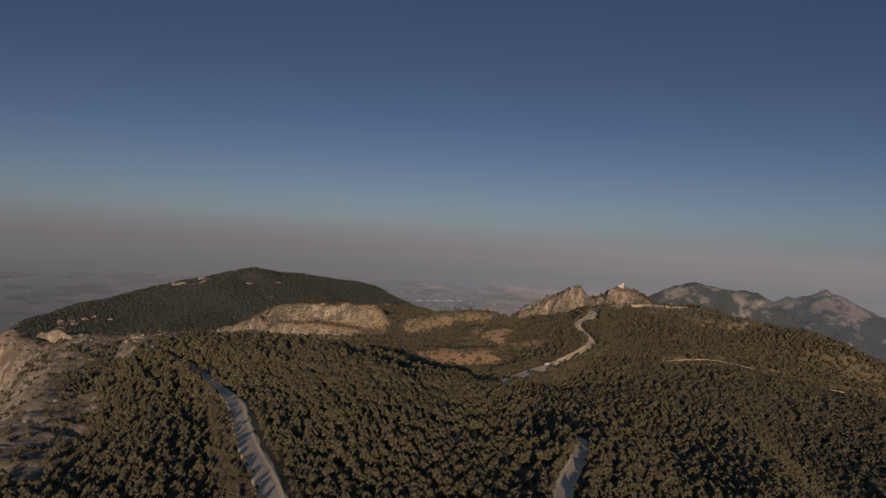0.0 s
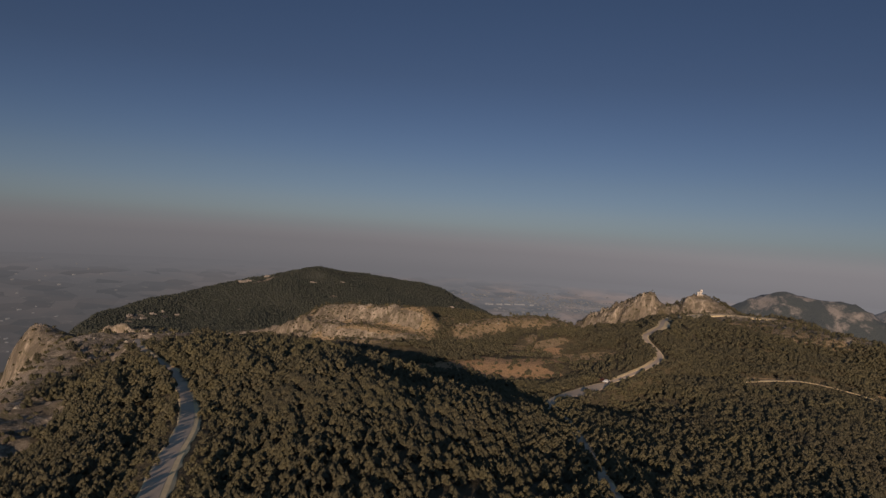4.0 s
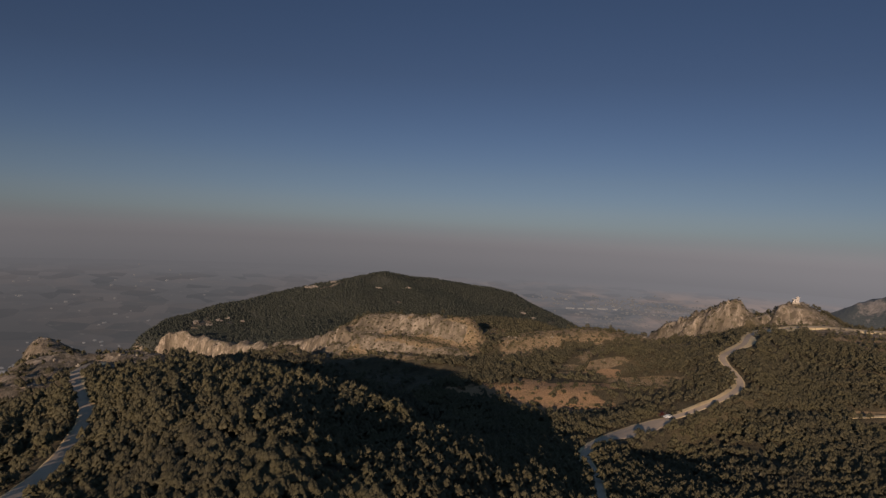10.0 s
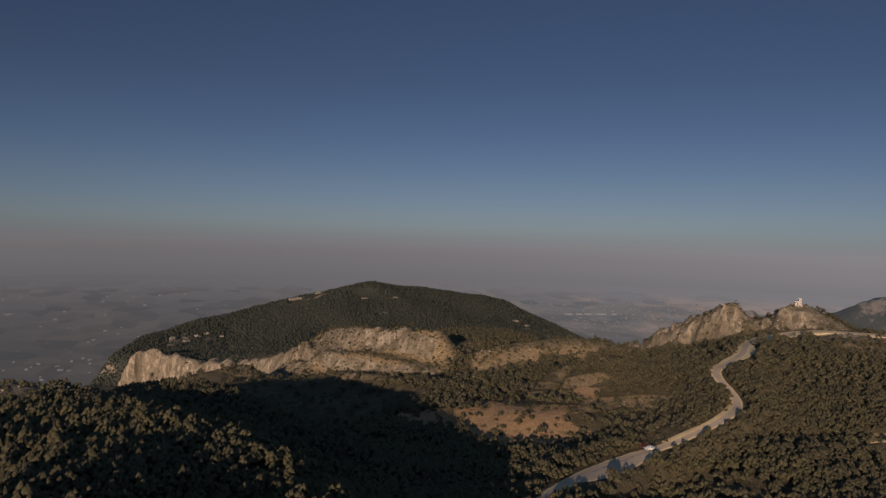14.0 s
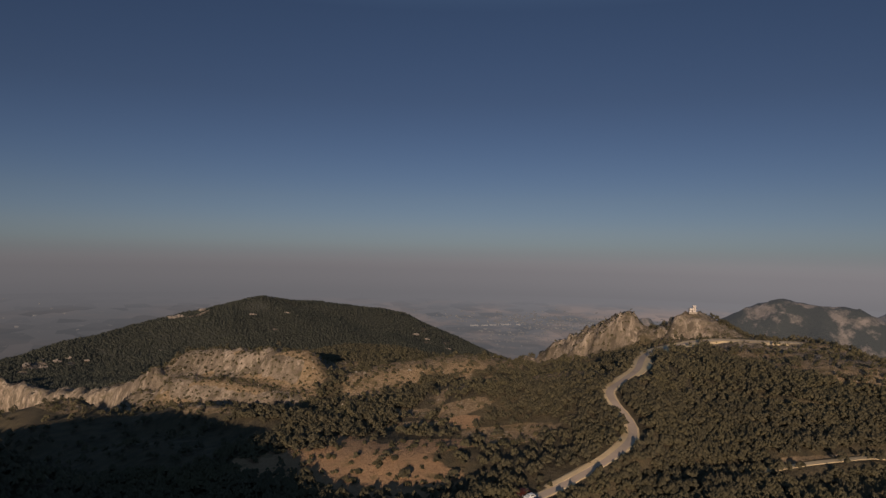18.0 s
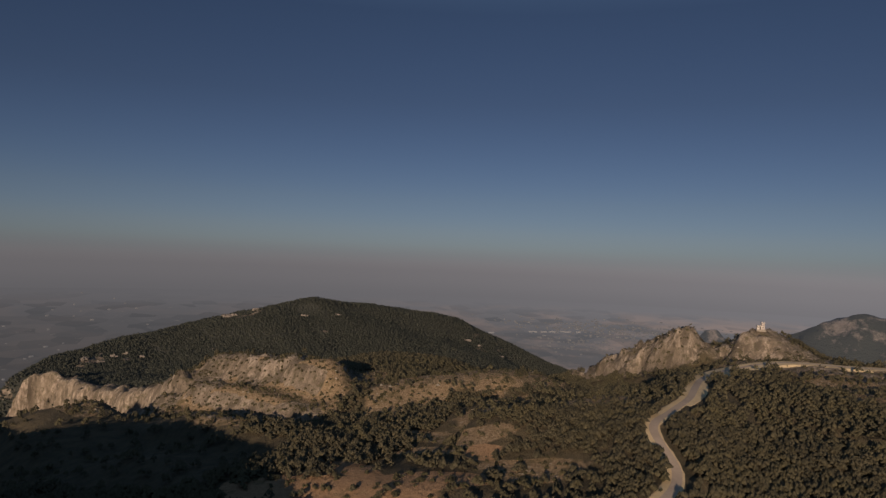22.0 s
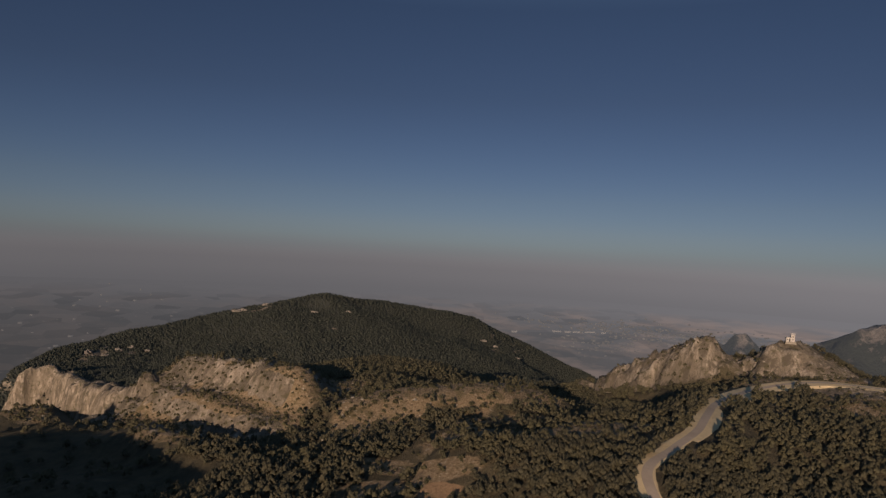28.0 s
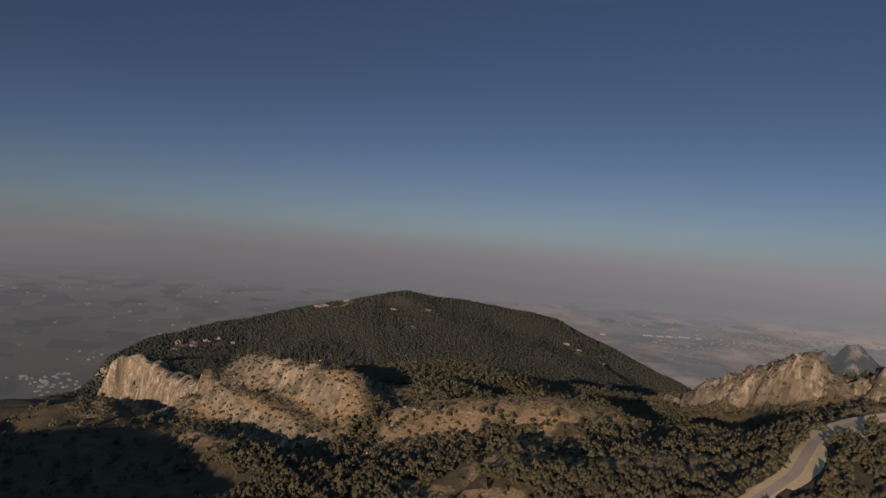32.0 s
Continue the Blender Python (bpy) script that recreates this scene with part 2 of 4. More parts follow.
BREAKS += [
    # the near wooded hill: its brow and its back
    [(-235, 274, 538.5), (-175, 262, 541), (-133, 258, 543.5), (-105, 258, 543), (-80, 258, 540.5), (-66, 290, 529), (-57, 310, 524)],
    [(-20, 60, 550), (-37, 108, 549.5), (-55, 151, 549.5), (-78, 200, 549.3), (-98, 216, 548.5), (-112, 236, 546.3)],
    [(-116, 214, 545.3), (-140, 227, 544.3), (-165, 240, 542.2)],
    [(-32, 214, 539.5), (-42, 246, 537.5), (-56, 280, 531)],
    [(-50, 205, 545.8), (-60, 241, 542.3), (-69, 266, 537.5)],
    [(-65, 99, 543.5), (-84, 122, 541.5), (-112, 161, 538.5), (-131, 181, 536), (-150, 197, 535.5), (-188, 221, 536.5)],
]
BREAKS += [
    [(-38, 346, 514.5), (-30, 368, 514.5), (-22, 384, 516), (-6, 400, 519)],
    # its flank and the crag on the side of the plain
    [(-60, 40, 546), (-100, 100, 541), (-130, 120, 534), (-165, 160, 531), (-190, 200, 530), (-225, 255, 535)],
    CRAG,
    [(-175, 110, 505), (-240, 170, 492), (-300, 230, 485), (-350, 285, 482), (-392, 310, 470), (-385, 350, 455)],
    [(-300, 60, 420), (-380, 180, 410), (-440, 280, 400), (-470, 380, 390)],
    # the hollow behind the near hill, and the low brow beyond it
    [(-88, 308, 519.5), (-130, 314, 526), (-180, 320, 531), (-205, 320, 529.5), (-235, 318, 523), (-270, 322, 511)],
]
BREAKS += [
    [(-80, 345, 516), (-120, 362, 510), (-170, 375, 503), (-230, 388, 496), (-300, 395, 480), (-370, 400, 450)],
    [(-120, 425, 516), (-150, 427, 512), (-175, 432, 507), (-198, 440, 504.5), (-222, 446, 500), (-250, 441, 495), (-282, 458, 496), (-305, 472, 497), (-328, 482, 499), (-350, 488, 493), (-385, 502, 468), (-420, 508, 440)],
    [(-262, 480, 499), (-240, 476, 505), (-218, 471, 508), (-196, 466, 509.5), (-172, 458, 512)],
    [(-275, 490, 494), (-290, 498, 492), (-330, 513, 480), (-372, 535, 458), (-430, 560, 430)],
]
BREAKS += [
    # the bald rocky knoll
    [(-338, 572, 500), (-322, 566, 510), (-305, 560, 516.5), (-290, 553, 519.5), (-268, 547, 522.5), (-240, 542, 525.5), (-216, 538, 528.5), (-205, 535, 529), (-197, 535, 524), (-189, 536, 516)],
    [(-290, 532, 505), (-255, 524, 510.5), (-222, 514, 510.5), (-200, 512, 509)],
]
BREAKS += [
    [(-285, 508, 494), (-255, 500, 497), (-222, 493, 497), (-190, 490, 501), (-165, 486, 507)],
    [(-300, 600, 498), (-240, 604, 510), (-212, 590, 513), (-188, 584, 516)],
    [(-330, 660, 488), (-260, 655, 508), (-205, 650, 510)],
]
BREAKS += [
    # the white cliff that runs out from it: brink and foot
    BRINK,
    FOOT,
    [(-400, 650, 475), (-450, 675, 464), (-540, 725, 444), (-640, 765, 428), (-760, 780, 411)],
    # the straw-coloured back, the bare patch and the clearing
    [(-186, 545, 513), (-170, 540, 518.5), (-145, 556, 523.5), (-122, 577, 525.5), (-112, 592, 524), (-96, 600, 519)],
    [(-40, 515, 533), (-57, 553, 526), (-68, 590, 521)],
    [(-168, 498, 508.5), (-136, 514, 513.5), (-110, 540, 516)],
    [(-142, 453, 516), (-115, 481, 518), (-100, 500, 525), (-70, 482, 531), (-45, 496, 533.5)],
    [(-125, 386, 512.5), (-98, 382, 513), (-74, 388, 514.5)],
]
BREAKS += [
    [(-120, 425, 518.5), (-92, 424, 520), (-70, 430, 521)],
    [(-75, 560, 519), (-85, 620, 507), (-97, 690, 497), (-124, 760, 488), (-140, 860, 470)],
    [(-165, 625, 505), (-150, 665, 493), (-140, 710, 487), (-160, 770, 478)],
    # the plateau, the rocky heads and the summit with the hut
    [(-4, 655, 533), (27, 634, 534.5), (60, 628, 534.5), (78, 592, 535), (100, 566, 535), (131, 547, 533), (160, 520, 526), (200, 510, 508)],
    [(20, 560, 534), (45, 530, 529), (80, 520, 523), (20, 500, 527)],
]
BREAKS += [
    [(-132, 778, 494), (-118, 768, 503), (-99, 758, 514), (-86, 752, 520.5), (-78, 748, 524), (-67, 742, 528), (-57, 735, 534), (-47, 730, 540), (-39, 731, 537), (-30, 735, 531), (-23, 737, 531), (-13, 737, 537),
     (-5, 735, 542.5), (6, 735, 543.5), (14, 731, 539), (31, 722, 529), (64, 712, 525.5), (100, 700, 521), (150, 690, 508)],
    [(-126, 740, 493), (-98, 722, 502), (-66, 708, 511), (-36, 698, 518), (5, 702, 526), (40, 685, 526)],
    [(-38, 636, 513), (-58, 662, 505), (-84, 690, 498)],
    [(-130, 880, 462), (-60, 850, 485), (20, 830, 485), (110, 800, 478)],
]
BREAKS += [
    # the wooded side away from the plain
    [(40, 60, 540), (29, 172, 535), (35, 260, 525), (14, 335, 521), (14, 375, 518), (60, 420, 516)],
    [(90, 60, 520), (85, 207, 517), (90, 300, 510), (110, 380, 511), (150, 430, 509)],
    [(220, 60, 480), (220, 240, 470), (230, 360, 472), (280, 460, 466), (270, 600, 470)],
    [(420, 0, 400), (430, 300, 380), (440, 600, 370), (400, 900, 350), (200, 1050, 380), (0, 1080, 400)],
]
BREAKS += [
    # the great dark hill
    [(-880, 800, 403), (-915, 880, 415), (-925, 985, 424.5), (-885, 1080, 443), (-820, 1160, 468), (-775, 1195, 483), (-735, 1215, 493), (-715, 1238, 490), (-690, 1285, 482),
     (-655, 1340, 475), (-615, 1415, 462), (-576, 1489, 447), (-520, 1540, 414), (-450, 1580, 383), (-385, 1620, 347), (-330, 1660, 310), (-280, 1720, 255)],
    # its spur towards the saddle
    [(-690, 1240, 478), (-600, 1250, 452), (-500, 1290, 425), (-400, 1350, 388), (-320, 1420, 340)],
    [(-713, 1159, 468), (-640, 1090, 448), (-600, 1020, 430), (-560, 950, 412)],
    [(-780, 900, 408), (-700, 960, 424), (-500, 1000, 415), (-420, 1060, 412), (-350, 1160, 398), (-270, 1250, 355)],
]
BREAKS += [
    [(-560, 850, 400), (-440, 860, 412), (-330, 880, 425), (-240, 900, 440), (-180, 960, 430), (-170, 1100, 390), (-150, 1250, 330)],
    [(-960, 740, 270), (-1020, 800, 250), (-1060, 900, 255), (-1080, 1050, 275), (-1050, 1250, 330), (-900, 1450, 360), (-600, 1600, 300), (-350, 1800, 200)],
    # where the mountain meets the plain
    [(-700, 0, 180), (-720, 300, 190), (-900, 520, 200), (-1250, 700, 150), (-1400, 1200, 130), (-1150, 1700, 110), (-600, 2050, 95), (-100, 2100, 95), (300, 1900, 150), (800, 1500, 200), (900, 700, 220), (900, 0, 230)],
]
BREAKS += [
    [(-500, -400, 300), (0, -300, 540), (300, -300, 420)],
    [(-1500, 0, 80), (-1800, 900, 75), (-1700, 1900, 75), (-900, 2500, 70), (300, 2500, 80), (1300, 1900, 100), (1500, 700, 120)],
]


def along(line, x, y):
    """For each point: the distance to a line in plan, and the line's height there."""
    near, height = np.full(x.shape, 1e9), np.zeros(x.shape)
    for (ax, ay, az), (bx, by, bz) in zip(line, line[1:]):
        dx, dy = bx - ax, by - ay
        f = np.clip(((x - ax) * dx + (y - ay) * dy) / (dx * dx + dy * dy), 0, 1)
        d = np.hypot(x - ax - f * dx, y - ay - f * dy)
        hit = d < near
        near[hit], height[hit] = d[hit], (az + f * (bz - az))[hit]
    return near, height


def smooth_line(line, step):
    """An even run of points on a smooth curve through the line's points."""
    p = np.array(line, float)
    out = []
    for i in range(len(p) - 1):
        a, b, c, d = p[max(i - 1, 0)], p[i], p[i + 1], p[min(i + 2, len(p) - 1)]
        n = max(2, int(np.linalg.norm(c - b) / step))
        for t in np.arange(n) / n:
            out.append(0.5 * (2 * b + (c - a) * t + (2 * a - 5 * b + 4 * c - d) * t * t + (3 * b - a - 3 * c + d) * t ** 3))
    return np.array(out + [p[-1]])


def lattice(x, y, seed):
    """Smooth value noise between 0 and 1."""
    xi, yi = np.floor(x).astype(np.int64), np.floor(y).astype(np.int64)
    fx, fy = x - xi, y - yi
    fx, fy = fx * fx * fx * (fx * (fx * 6 - 15) + 10), fy * fy * fy * (fy * (fy * 6 - 15) + 10)

    def value(i, j):
        h = (i * 374761393 + j * 668265263 + seed * 974634) & 0xFFFFFFFF
        h = ((h ^ (h >> 13)) * 1274126177) & 0xFFFFFFFF
        return ((h ^ (h >> 16)) & 0xFFFF) / 65535.0

    top = value(xi, yi) * (1 - fx) + value(xi + 1, yi) * fx
    low = value(xi, yi + 1) * (1 - fx) + value(xi + 1, yi + 1) * fx
    return top * (1 - fy) + low * fy


def fractal(x, y, size, octaves=4, seed=1, ridged=False):
    total, amount, weight = np.zeros(np.shape(x)), 1.0, 0.0
    for k in range(octaves):
        n = lattice(x / size + 17.3 * k, y / size - 9.1 * k, seed + k)
        total = total + amount * ((1 - np.abs(2 * n - 1)) if ridged else n)
        weight, amount, size = weight + amount, amount * 0.52, size * 0.48
    return total / weight


def blob(x, y, cx, cy, rx, ry, turn=0.0):
    """1 in the middle of an oval in plan, 0 at its rim, below 0 outside."""
    c, s = math.cos(radians(turn)), math.sin(radians(turn))
    u, v = ((x - cx) * c + (y - cy) * s) / rx, (-(x - cx) * s + (y - cy) * c) / ry
    return 1 - np.sqrt(u * u + v * v)


def cover(x, y):
    """How far the ground is bare stone, straw or soil, each from 0 to 1."""
    wob = (fractal(x, y, 22, 3, 40) - 0.5) * 0.9

    def spots(rows):
        best = np.full(np.shape(x), -9.0)
        for row in rows:
            best = np.maximum(best, blob(x, y, *row) + wob)
        return np.clip(best * 2.5 + 0.5, 0, 1)

    brink, _ = along(BRINK, x, y)
    foot, _ = along(FOOT, x, y)
    crag, _ = along(CRAG, x, y)
    stone = spots([(-304, 542, 26, 20, 20), (-252, 555, 58, 9, -4), (-282, 546, 18, 12), (-236, 536, 42, 9, 12), (-214, 549, 18, 8), (-262, 545, 12, 5),
                   (-62, 745, 62, 28, -17), (2, 727, 38, 24, 0), (-215, 250, 14, 30, 60), (-178, 188, 5, 8, 30), (-168, 178, 4, 6), (-100, 758, 32, 19, -22),
                   (-800, 1126, 34, 10, 55), (-872, 878, 10, 20, 5)])
    stone = np.maximum(stone, spots([(-858, 850, 10, 8), (-895, 905, 6, 9), (-850, 915, 8, 6), (-840, 938, 6, 4), (-715, 1168, 18, 3), (-278, 526, 22, 6, 10),
                   (-228, 500, 40, 6, 8), (-222, 473, 24, 6, -12), (-790, 900, 12, 8), (-760, 925, 14, 8), (-470, 1385, 18, 5, 30), (115, 556, 30, 8, -20),
                   (72, 604, 24, 4, -25), (96, 590, 16, 5, -20), (-640, 1120, 10, 4), (60, 638, 48, 10, -4), (84, 604, 44, 9, -22), (106, 580, 30, 8, -20)]))
    outward = (x + 131) * -0.74 + (y - 120) * -0.67
    flank = np.clip((outward + 15) / 10 + wob * 2.4, 0, 1) * np.clip((y - 96) / 20, 0, 1) * np.clip((278 - y) / 20, 0, 1) * np.clip((75 - outward) / 20, 0, 1)
    stone = np.maximum(stone, flank)
    stone = np.maximum(stone, np.clip(1.7 - brink / 11, 0, 1))
    stone = np.maximum(stone, np.clip(1.7 - foot / 12, 0, 1))
    stone = np.maximum(stone, np.clip(1.9 - crag / 24, 0, 1))
    straw = spots([(-245, 537, 74, 44, 0), (-256, 533, 92, 46, -8), (-140, 566, 70, 28, 52), (-152, 538, 28, 16, 50), (-74, 494, 34, 13, 12), (-84, 518, 22, 12, 20),
                   (-78, 545, 12, 6), (-124, 594, 34, 22), (34, 650, 54, 22), (66, 616, 60, 30, -24), (46, 602, 40, 18, -10), (84, 574, 52, 20, -16), (98, 580, 48, 22, -20)])
    straw = np.maximum(straw, spots([(140, 550, 28, 8, -10), (28, 708, 36, 16), (-214, 470, 36, 9, -12), (-110, 470, 12, 6),
                   (-95, 520, 18, 6, 30), (-150, 480, 9, 5), (-334, 476, 26, 10, -15), (-60, 440, 18, 8), (-95, 455, 22, 8, 20), (-50, 520, 20, 9, 30), (-100, 545, 25, 10, 30)]))
    bank, _ = along([(p[0] - 1, p[1] + 5, p[2]) for p in TRACK[3:]], x, y)
    straw = np.maximum(straw, np.clip(0.85 - bank / 4 + wob * 1.6, 0, 1) * (x < 115))
    verge, _ = along(MAIN_ROAD[8:], x, y)
    straw = np.maximum(straw, np.clip(0.95 - verge / 4.2 + wob, 0, 1))
    soil = spots([(-96, 402, 38, 16, -18), (-128, 398, 18, 7, -20), (-84, 424, 17, 8, 20), (-114, 424, 18, 7, -30), (-128, 402, 16, 12), (-80, 450, 7, 6)])
    return stone, straw, soil


BENCHES = [(smooth_line(line, 7.0).tolist(), half, slope) for line, half, slope in ((LEFT_ROAD, 3.3, 4.5), (TRACK, 2.4, 7.0), (LAY_BY, 8.5, 7.0), ([(p[0] + 3, p[1], p[2]) for p in LAY_BY_TOP], 6.0, 7.0), (MAIN_ROAD, 2.8, 7.0))]


def lay(x, y):
    """The height of the ground."""
    x, y = np.asarray(x, float), np.asarray(y, float)
    east, north = x, y
    face = np.clip(1.5 - np.minimum(along(BRINK, x, y)[0], along(FOOT, x, y)[0]) / 14, 0, 1)
    run = 0.86 * x - 0.5 * y
    butt = face * ((fractal(run, 0.25 * (x + y), 30, 3, 63, True) - 0.6) * 26 + (fractal(run, 0.3 * (x + y), 9, 3, 67, True) - 0.6) * 12)
    x, y = x + 0.5 * butt, y - 0.86 * butt
    total, weight = np.zeros(x.shape), np.zeros(x.shape)
    for line in BREAKS:
        d, h = along(line, x, y)
        w = (d * d + 16.0) ** -1.5
        total += w * h
        weight += w
    z = total / weight
    x, y = east, north
    stone, straw, soil = cover(x, y)
    far = np.clip((np.hypot(x + 60, y - 400) - 450) / 500, 0, 1)
    z = z + (fractal(x, y, 70, 4, 3) - 0.5) * (5 + 7 * far)
    peaks = np.clip((y - 660) / 40, 0, 1) * np.clip((x + 180) / 30, 0, 1) * np.clip((24 - x) / 14, 0.0, 1) * np.where(x > -16, 0.45, 1.0)
    z = z + stone * ((fractal(x, y, 24, 4, 11, True) - 0.62) * (4.5 + 3 * peaks) + (fractal(x, y, 9, 3, 23, True) - 0.6) * (2.8 + 9 * peaks)
                     + (fractal(0.8 * x - 0.6 * y, (0.6 * x + 0.8 * y) * 0.22, 9, 3, 51, True) - 0.6) * 9 * peaks)
    z = z + face * ((fractal(x + y * 0.55 + 9 * fractal(x, y, 30, 2, 33), (y - x * 0.55) * 0.45, 11, 3, 31, True) - 0.62) * 5 + (fractal(x, y, 38, 4, 37, True) - 0.6) * 9)
    for line, half, slope in BENCHES:
        d, h = along(line, x, y)
        f = np.clip((d - half) / slope, 0, 1)
        f = f * f * (3 - 2 * f)
        z = z * f + (h - 0.14) * (1 - f)
    return z


# ---- ground ----
def spread(start, fine_from, fine_to, stop, step, growth):
    out, v, s = [], fine_from, step
    while v > start:
        s = min(s * growth, 90)
        v -= s
        out.append(v)
    out = out[::-1]
    out += list(np.arange(fine_from, fine_to, step))
    v, s = fine_to, step
    while v < stop:
        out.append(v)
        s = min(s * growth, 90)
        v += s
    return np.array(out)


def sheet(name, xs, ys, zs, material, fields=(), smooth=True):
    nx, ny = len(xs), len(ys)
    gx, gy = np.meshgrid(xs, ys)
    verts = np.stack([gx, gy, zs], -1).reshape(-1, 3)
    i = (np.arange(ny - 1)[:, None] * nx + np.arange(nx - 1)).reshape(-1)
    me = bpy.data.meshes.new(name)
    build_mesh(me, verts, np.stack([i, i + 1, i + nx + 1, i + nx], 1))
    for key, values in fields:
        me.attributes.new(key, "FLOAT", "POINT").data.foreach_set("value", np.ascontiguousarray(values.reshape(-1), dtype=np.float32))
    me.materials.append(material)
    if smooth:
        me.polygons.foreach_set("use_smooth", np.ones(len(me.polygons), bool))
    return new(name, me)


def build_mesh(me, verts, faces):
    n, k = len(faces), faces.shape[1]
    me.vertices.add(len(verts))
    me.vertices.foreach_set("co", np.ascontiguousarray(verts, dtype=np.float32).reshape(-1))
    me.loops.add(n * k)
    me.loops.foreach_set("vertex_index", np.ascontiguousarray(faces, dtype=np.int32).reshape(-1))
    me.polygons.add(n)
    me.polygons.foreach_set("loop_start", np.arange(0, n * k, k, dtype=np.int32))
    me.update(calc_edges=True)
    me.validate()


XS = spread(-1900, -850, 120, 1600, 2.3, 1.05)
YS = spread(-400, 90, 860, 2600, 2.3, 1.045)
GX, GY = np.meshgrid(XS, YS)
GZ = lay(GX, GY)
rim = np.clip(np.maximum.reduce([(-1500 - GX) / 300, (GX - 1300) / 250, (GY - 2250) / 250]), 0, 1)
GZ = GZ * (1 - rim) + 60 * rim
stone_, straw_, soil_ = cover(GX, GY)
gy_, gx_ = np.gradient(GZ, YS, XS)
steep = np.clip((np.hypot(gx_, gy_) - 0.85) / 0.5, 0, 1)
steep = steep * (GX < -200)
hill_floor = np.clip((GY - 800 - 0.28 * (GX + 120)) / 60, 0, 1)
ground = sheet("ground", XS, YS, GZ, GROUND, (("stone", np.maximum(stone_, steep)), ("straw", straw_), ("soil", soil_), ("hill_floor", hill_floor)))
tagged(ground, "mountain ground with bare limestone, dry grass and woodland floor", "ground", kind="structure")


# ---- the plain far below ----
def plain_material():
    m = Mat("plain_with_haze_glow", 1.0)
    fields_ = m.node("ShaderNodeTexVoronoi", _Scale=0.008)
    m.link(m.at, fields_.inputs["Vector"])
    tone = m.node("ShaderNodeSeparateColor")
    m.link(fields_.outputs["Color"], tone.inputs[0])
    c = m.steps(tone.outputs[0], (0.2, (0.05, 0.055, 0.05)), (0.6, (0.10, 0.095, 0.075)), (0.9, (0.17, 0.13, 0.09)))
    c = m.mix(m.steps(m.noise(0.0015, 5), (0.45, (0, 0, 0)), (0.62, (1, 1, 1))), c, (0.05, 0.065, 0.06))
    m.colour(c)
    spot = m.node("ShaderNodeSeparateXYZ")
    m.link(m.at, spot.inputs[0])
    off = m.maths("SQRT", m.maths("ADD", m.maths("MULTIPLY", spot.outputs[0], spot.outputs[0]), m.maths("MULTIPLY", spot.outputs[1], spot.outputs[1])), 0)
    # distance haze painted as emission, with field tones mixed into it
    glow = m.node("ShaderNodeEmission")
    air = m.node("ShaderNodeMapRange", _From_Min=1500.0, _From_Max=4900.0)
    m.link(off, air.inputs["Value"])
    haze_tone = m.steps(air.outputs[0], (0.0, (0.072, 0.071, 0.074)), (0.5, (0.112, 0.104, 0.108)), (1.0, (0.158, 0.151, 0.161)))
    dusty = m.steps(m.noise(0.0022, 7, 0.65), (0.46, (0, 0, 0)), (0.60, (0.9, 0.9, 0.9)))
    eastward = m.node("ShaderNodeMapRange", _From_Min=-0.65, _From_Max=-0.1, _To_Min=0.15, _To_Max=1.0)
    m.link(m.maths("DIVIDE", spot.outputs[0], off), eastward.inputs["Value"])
    haze_tone = m.mix(m.maths("MULTIPLY", dusty, eastward.outputs[0]), haze_tone, (0.245, 0.183, 0.162))
    plots = m.steps(tone.outputs[1], (0.35, (0, 0, 0)), (0.95, (0.34, 0.34, 0.34)))
    haze_tone = m.mix(plots, haze_tone, (0.050, 0.056, 0.064))
    specks = m.steps(m.noise(0.022, 3, 0.7), (0.64, (0, 0, 0)), (0.74, (0.6, 0.6, 0.6)))
    haze_tone = m.mix(specks, haze_tone, (0.22, 0.192, 0.178))
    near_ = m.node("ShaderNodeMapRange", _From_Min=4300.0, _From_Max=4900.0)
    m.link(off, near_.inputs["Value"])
    haze_tone = m.mix(near_.outputs[0], haze_tone, (0.158, 0.151, 0.161))
    # haze glow painted brighter on the side opposite the sun
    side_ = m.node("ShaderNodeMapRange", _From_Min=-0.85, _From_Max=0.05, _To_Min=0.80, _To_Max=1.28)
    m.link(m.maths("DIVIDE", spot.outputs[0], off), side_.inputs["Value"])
    m.link(haze_tone, glow.inputs["Color"])
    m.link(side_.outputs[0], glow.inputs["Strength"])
    # the glow takes over from the ground colour with distance
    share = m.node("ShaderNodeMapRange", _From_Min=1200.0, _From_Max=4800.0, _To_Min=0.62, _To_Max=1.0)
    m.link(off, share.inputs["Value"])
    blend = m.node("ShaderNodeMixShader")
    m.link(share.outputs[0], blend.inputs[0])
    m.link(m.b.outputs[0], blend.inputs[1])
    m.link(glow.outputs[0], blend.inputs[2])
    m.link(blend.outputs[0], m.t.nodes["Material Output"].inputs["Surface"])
    return m.m


def plain_height(r):
    return 66 + 190 * max(0.0, (r - 1800) / 3100) ** 1.5


def plain():
    rings, spokes = [900 + 100 * k for k in range(0, 40)] + [4920], 180
    verts, faces = [], []
    for r in rings:
        for k in range(spokes):
            a = 2 * math.pi * k / spokes
            verts.append((r * math.sin(a), r * math.cos(a) + 150, plain_height(r)))
    for j in range(len(rings) - 1):
        for k in range(spokes):
            a, b = j * spokes + k, j * spokes + (k + 1) % spokes
            faces.append((a, b, b + spokes, a + spokes))
    me = bpy.data.meshes.new("plain")
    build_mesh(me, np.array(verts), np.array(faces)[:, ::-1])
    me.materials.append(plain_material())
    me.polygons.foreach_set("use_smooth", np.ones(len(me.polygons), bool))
    tagged(new("backdrop_plain", me), "farmed plain far below the mountain with haze painted as glow", "plain", kind="structure")


plain()


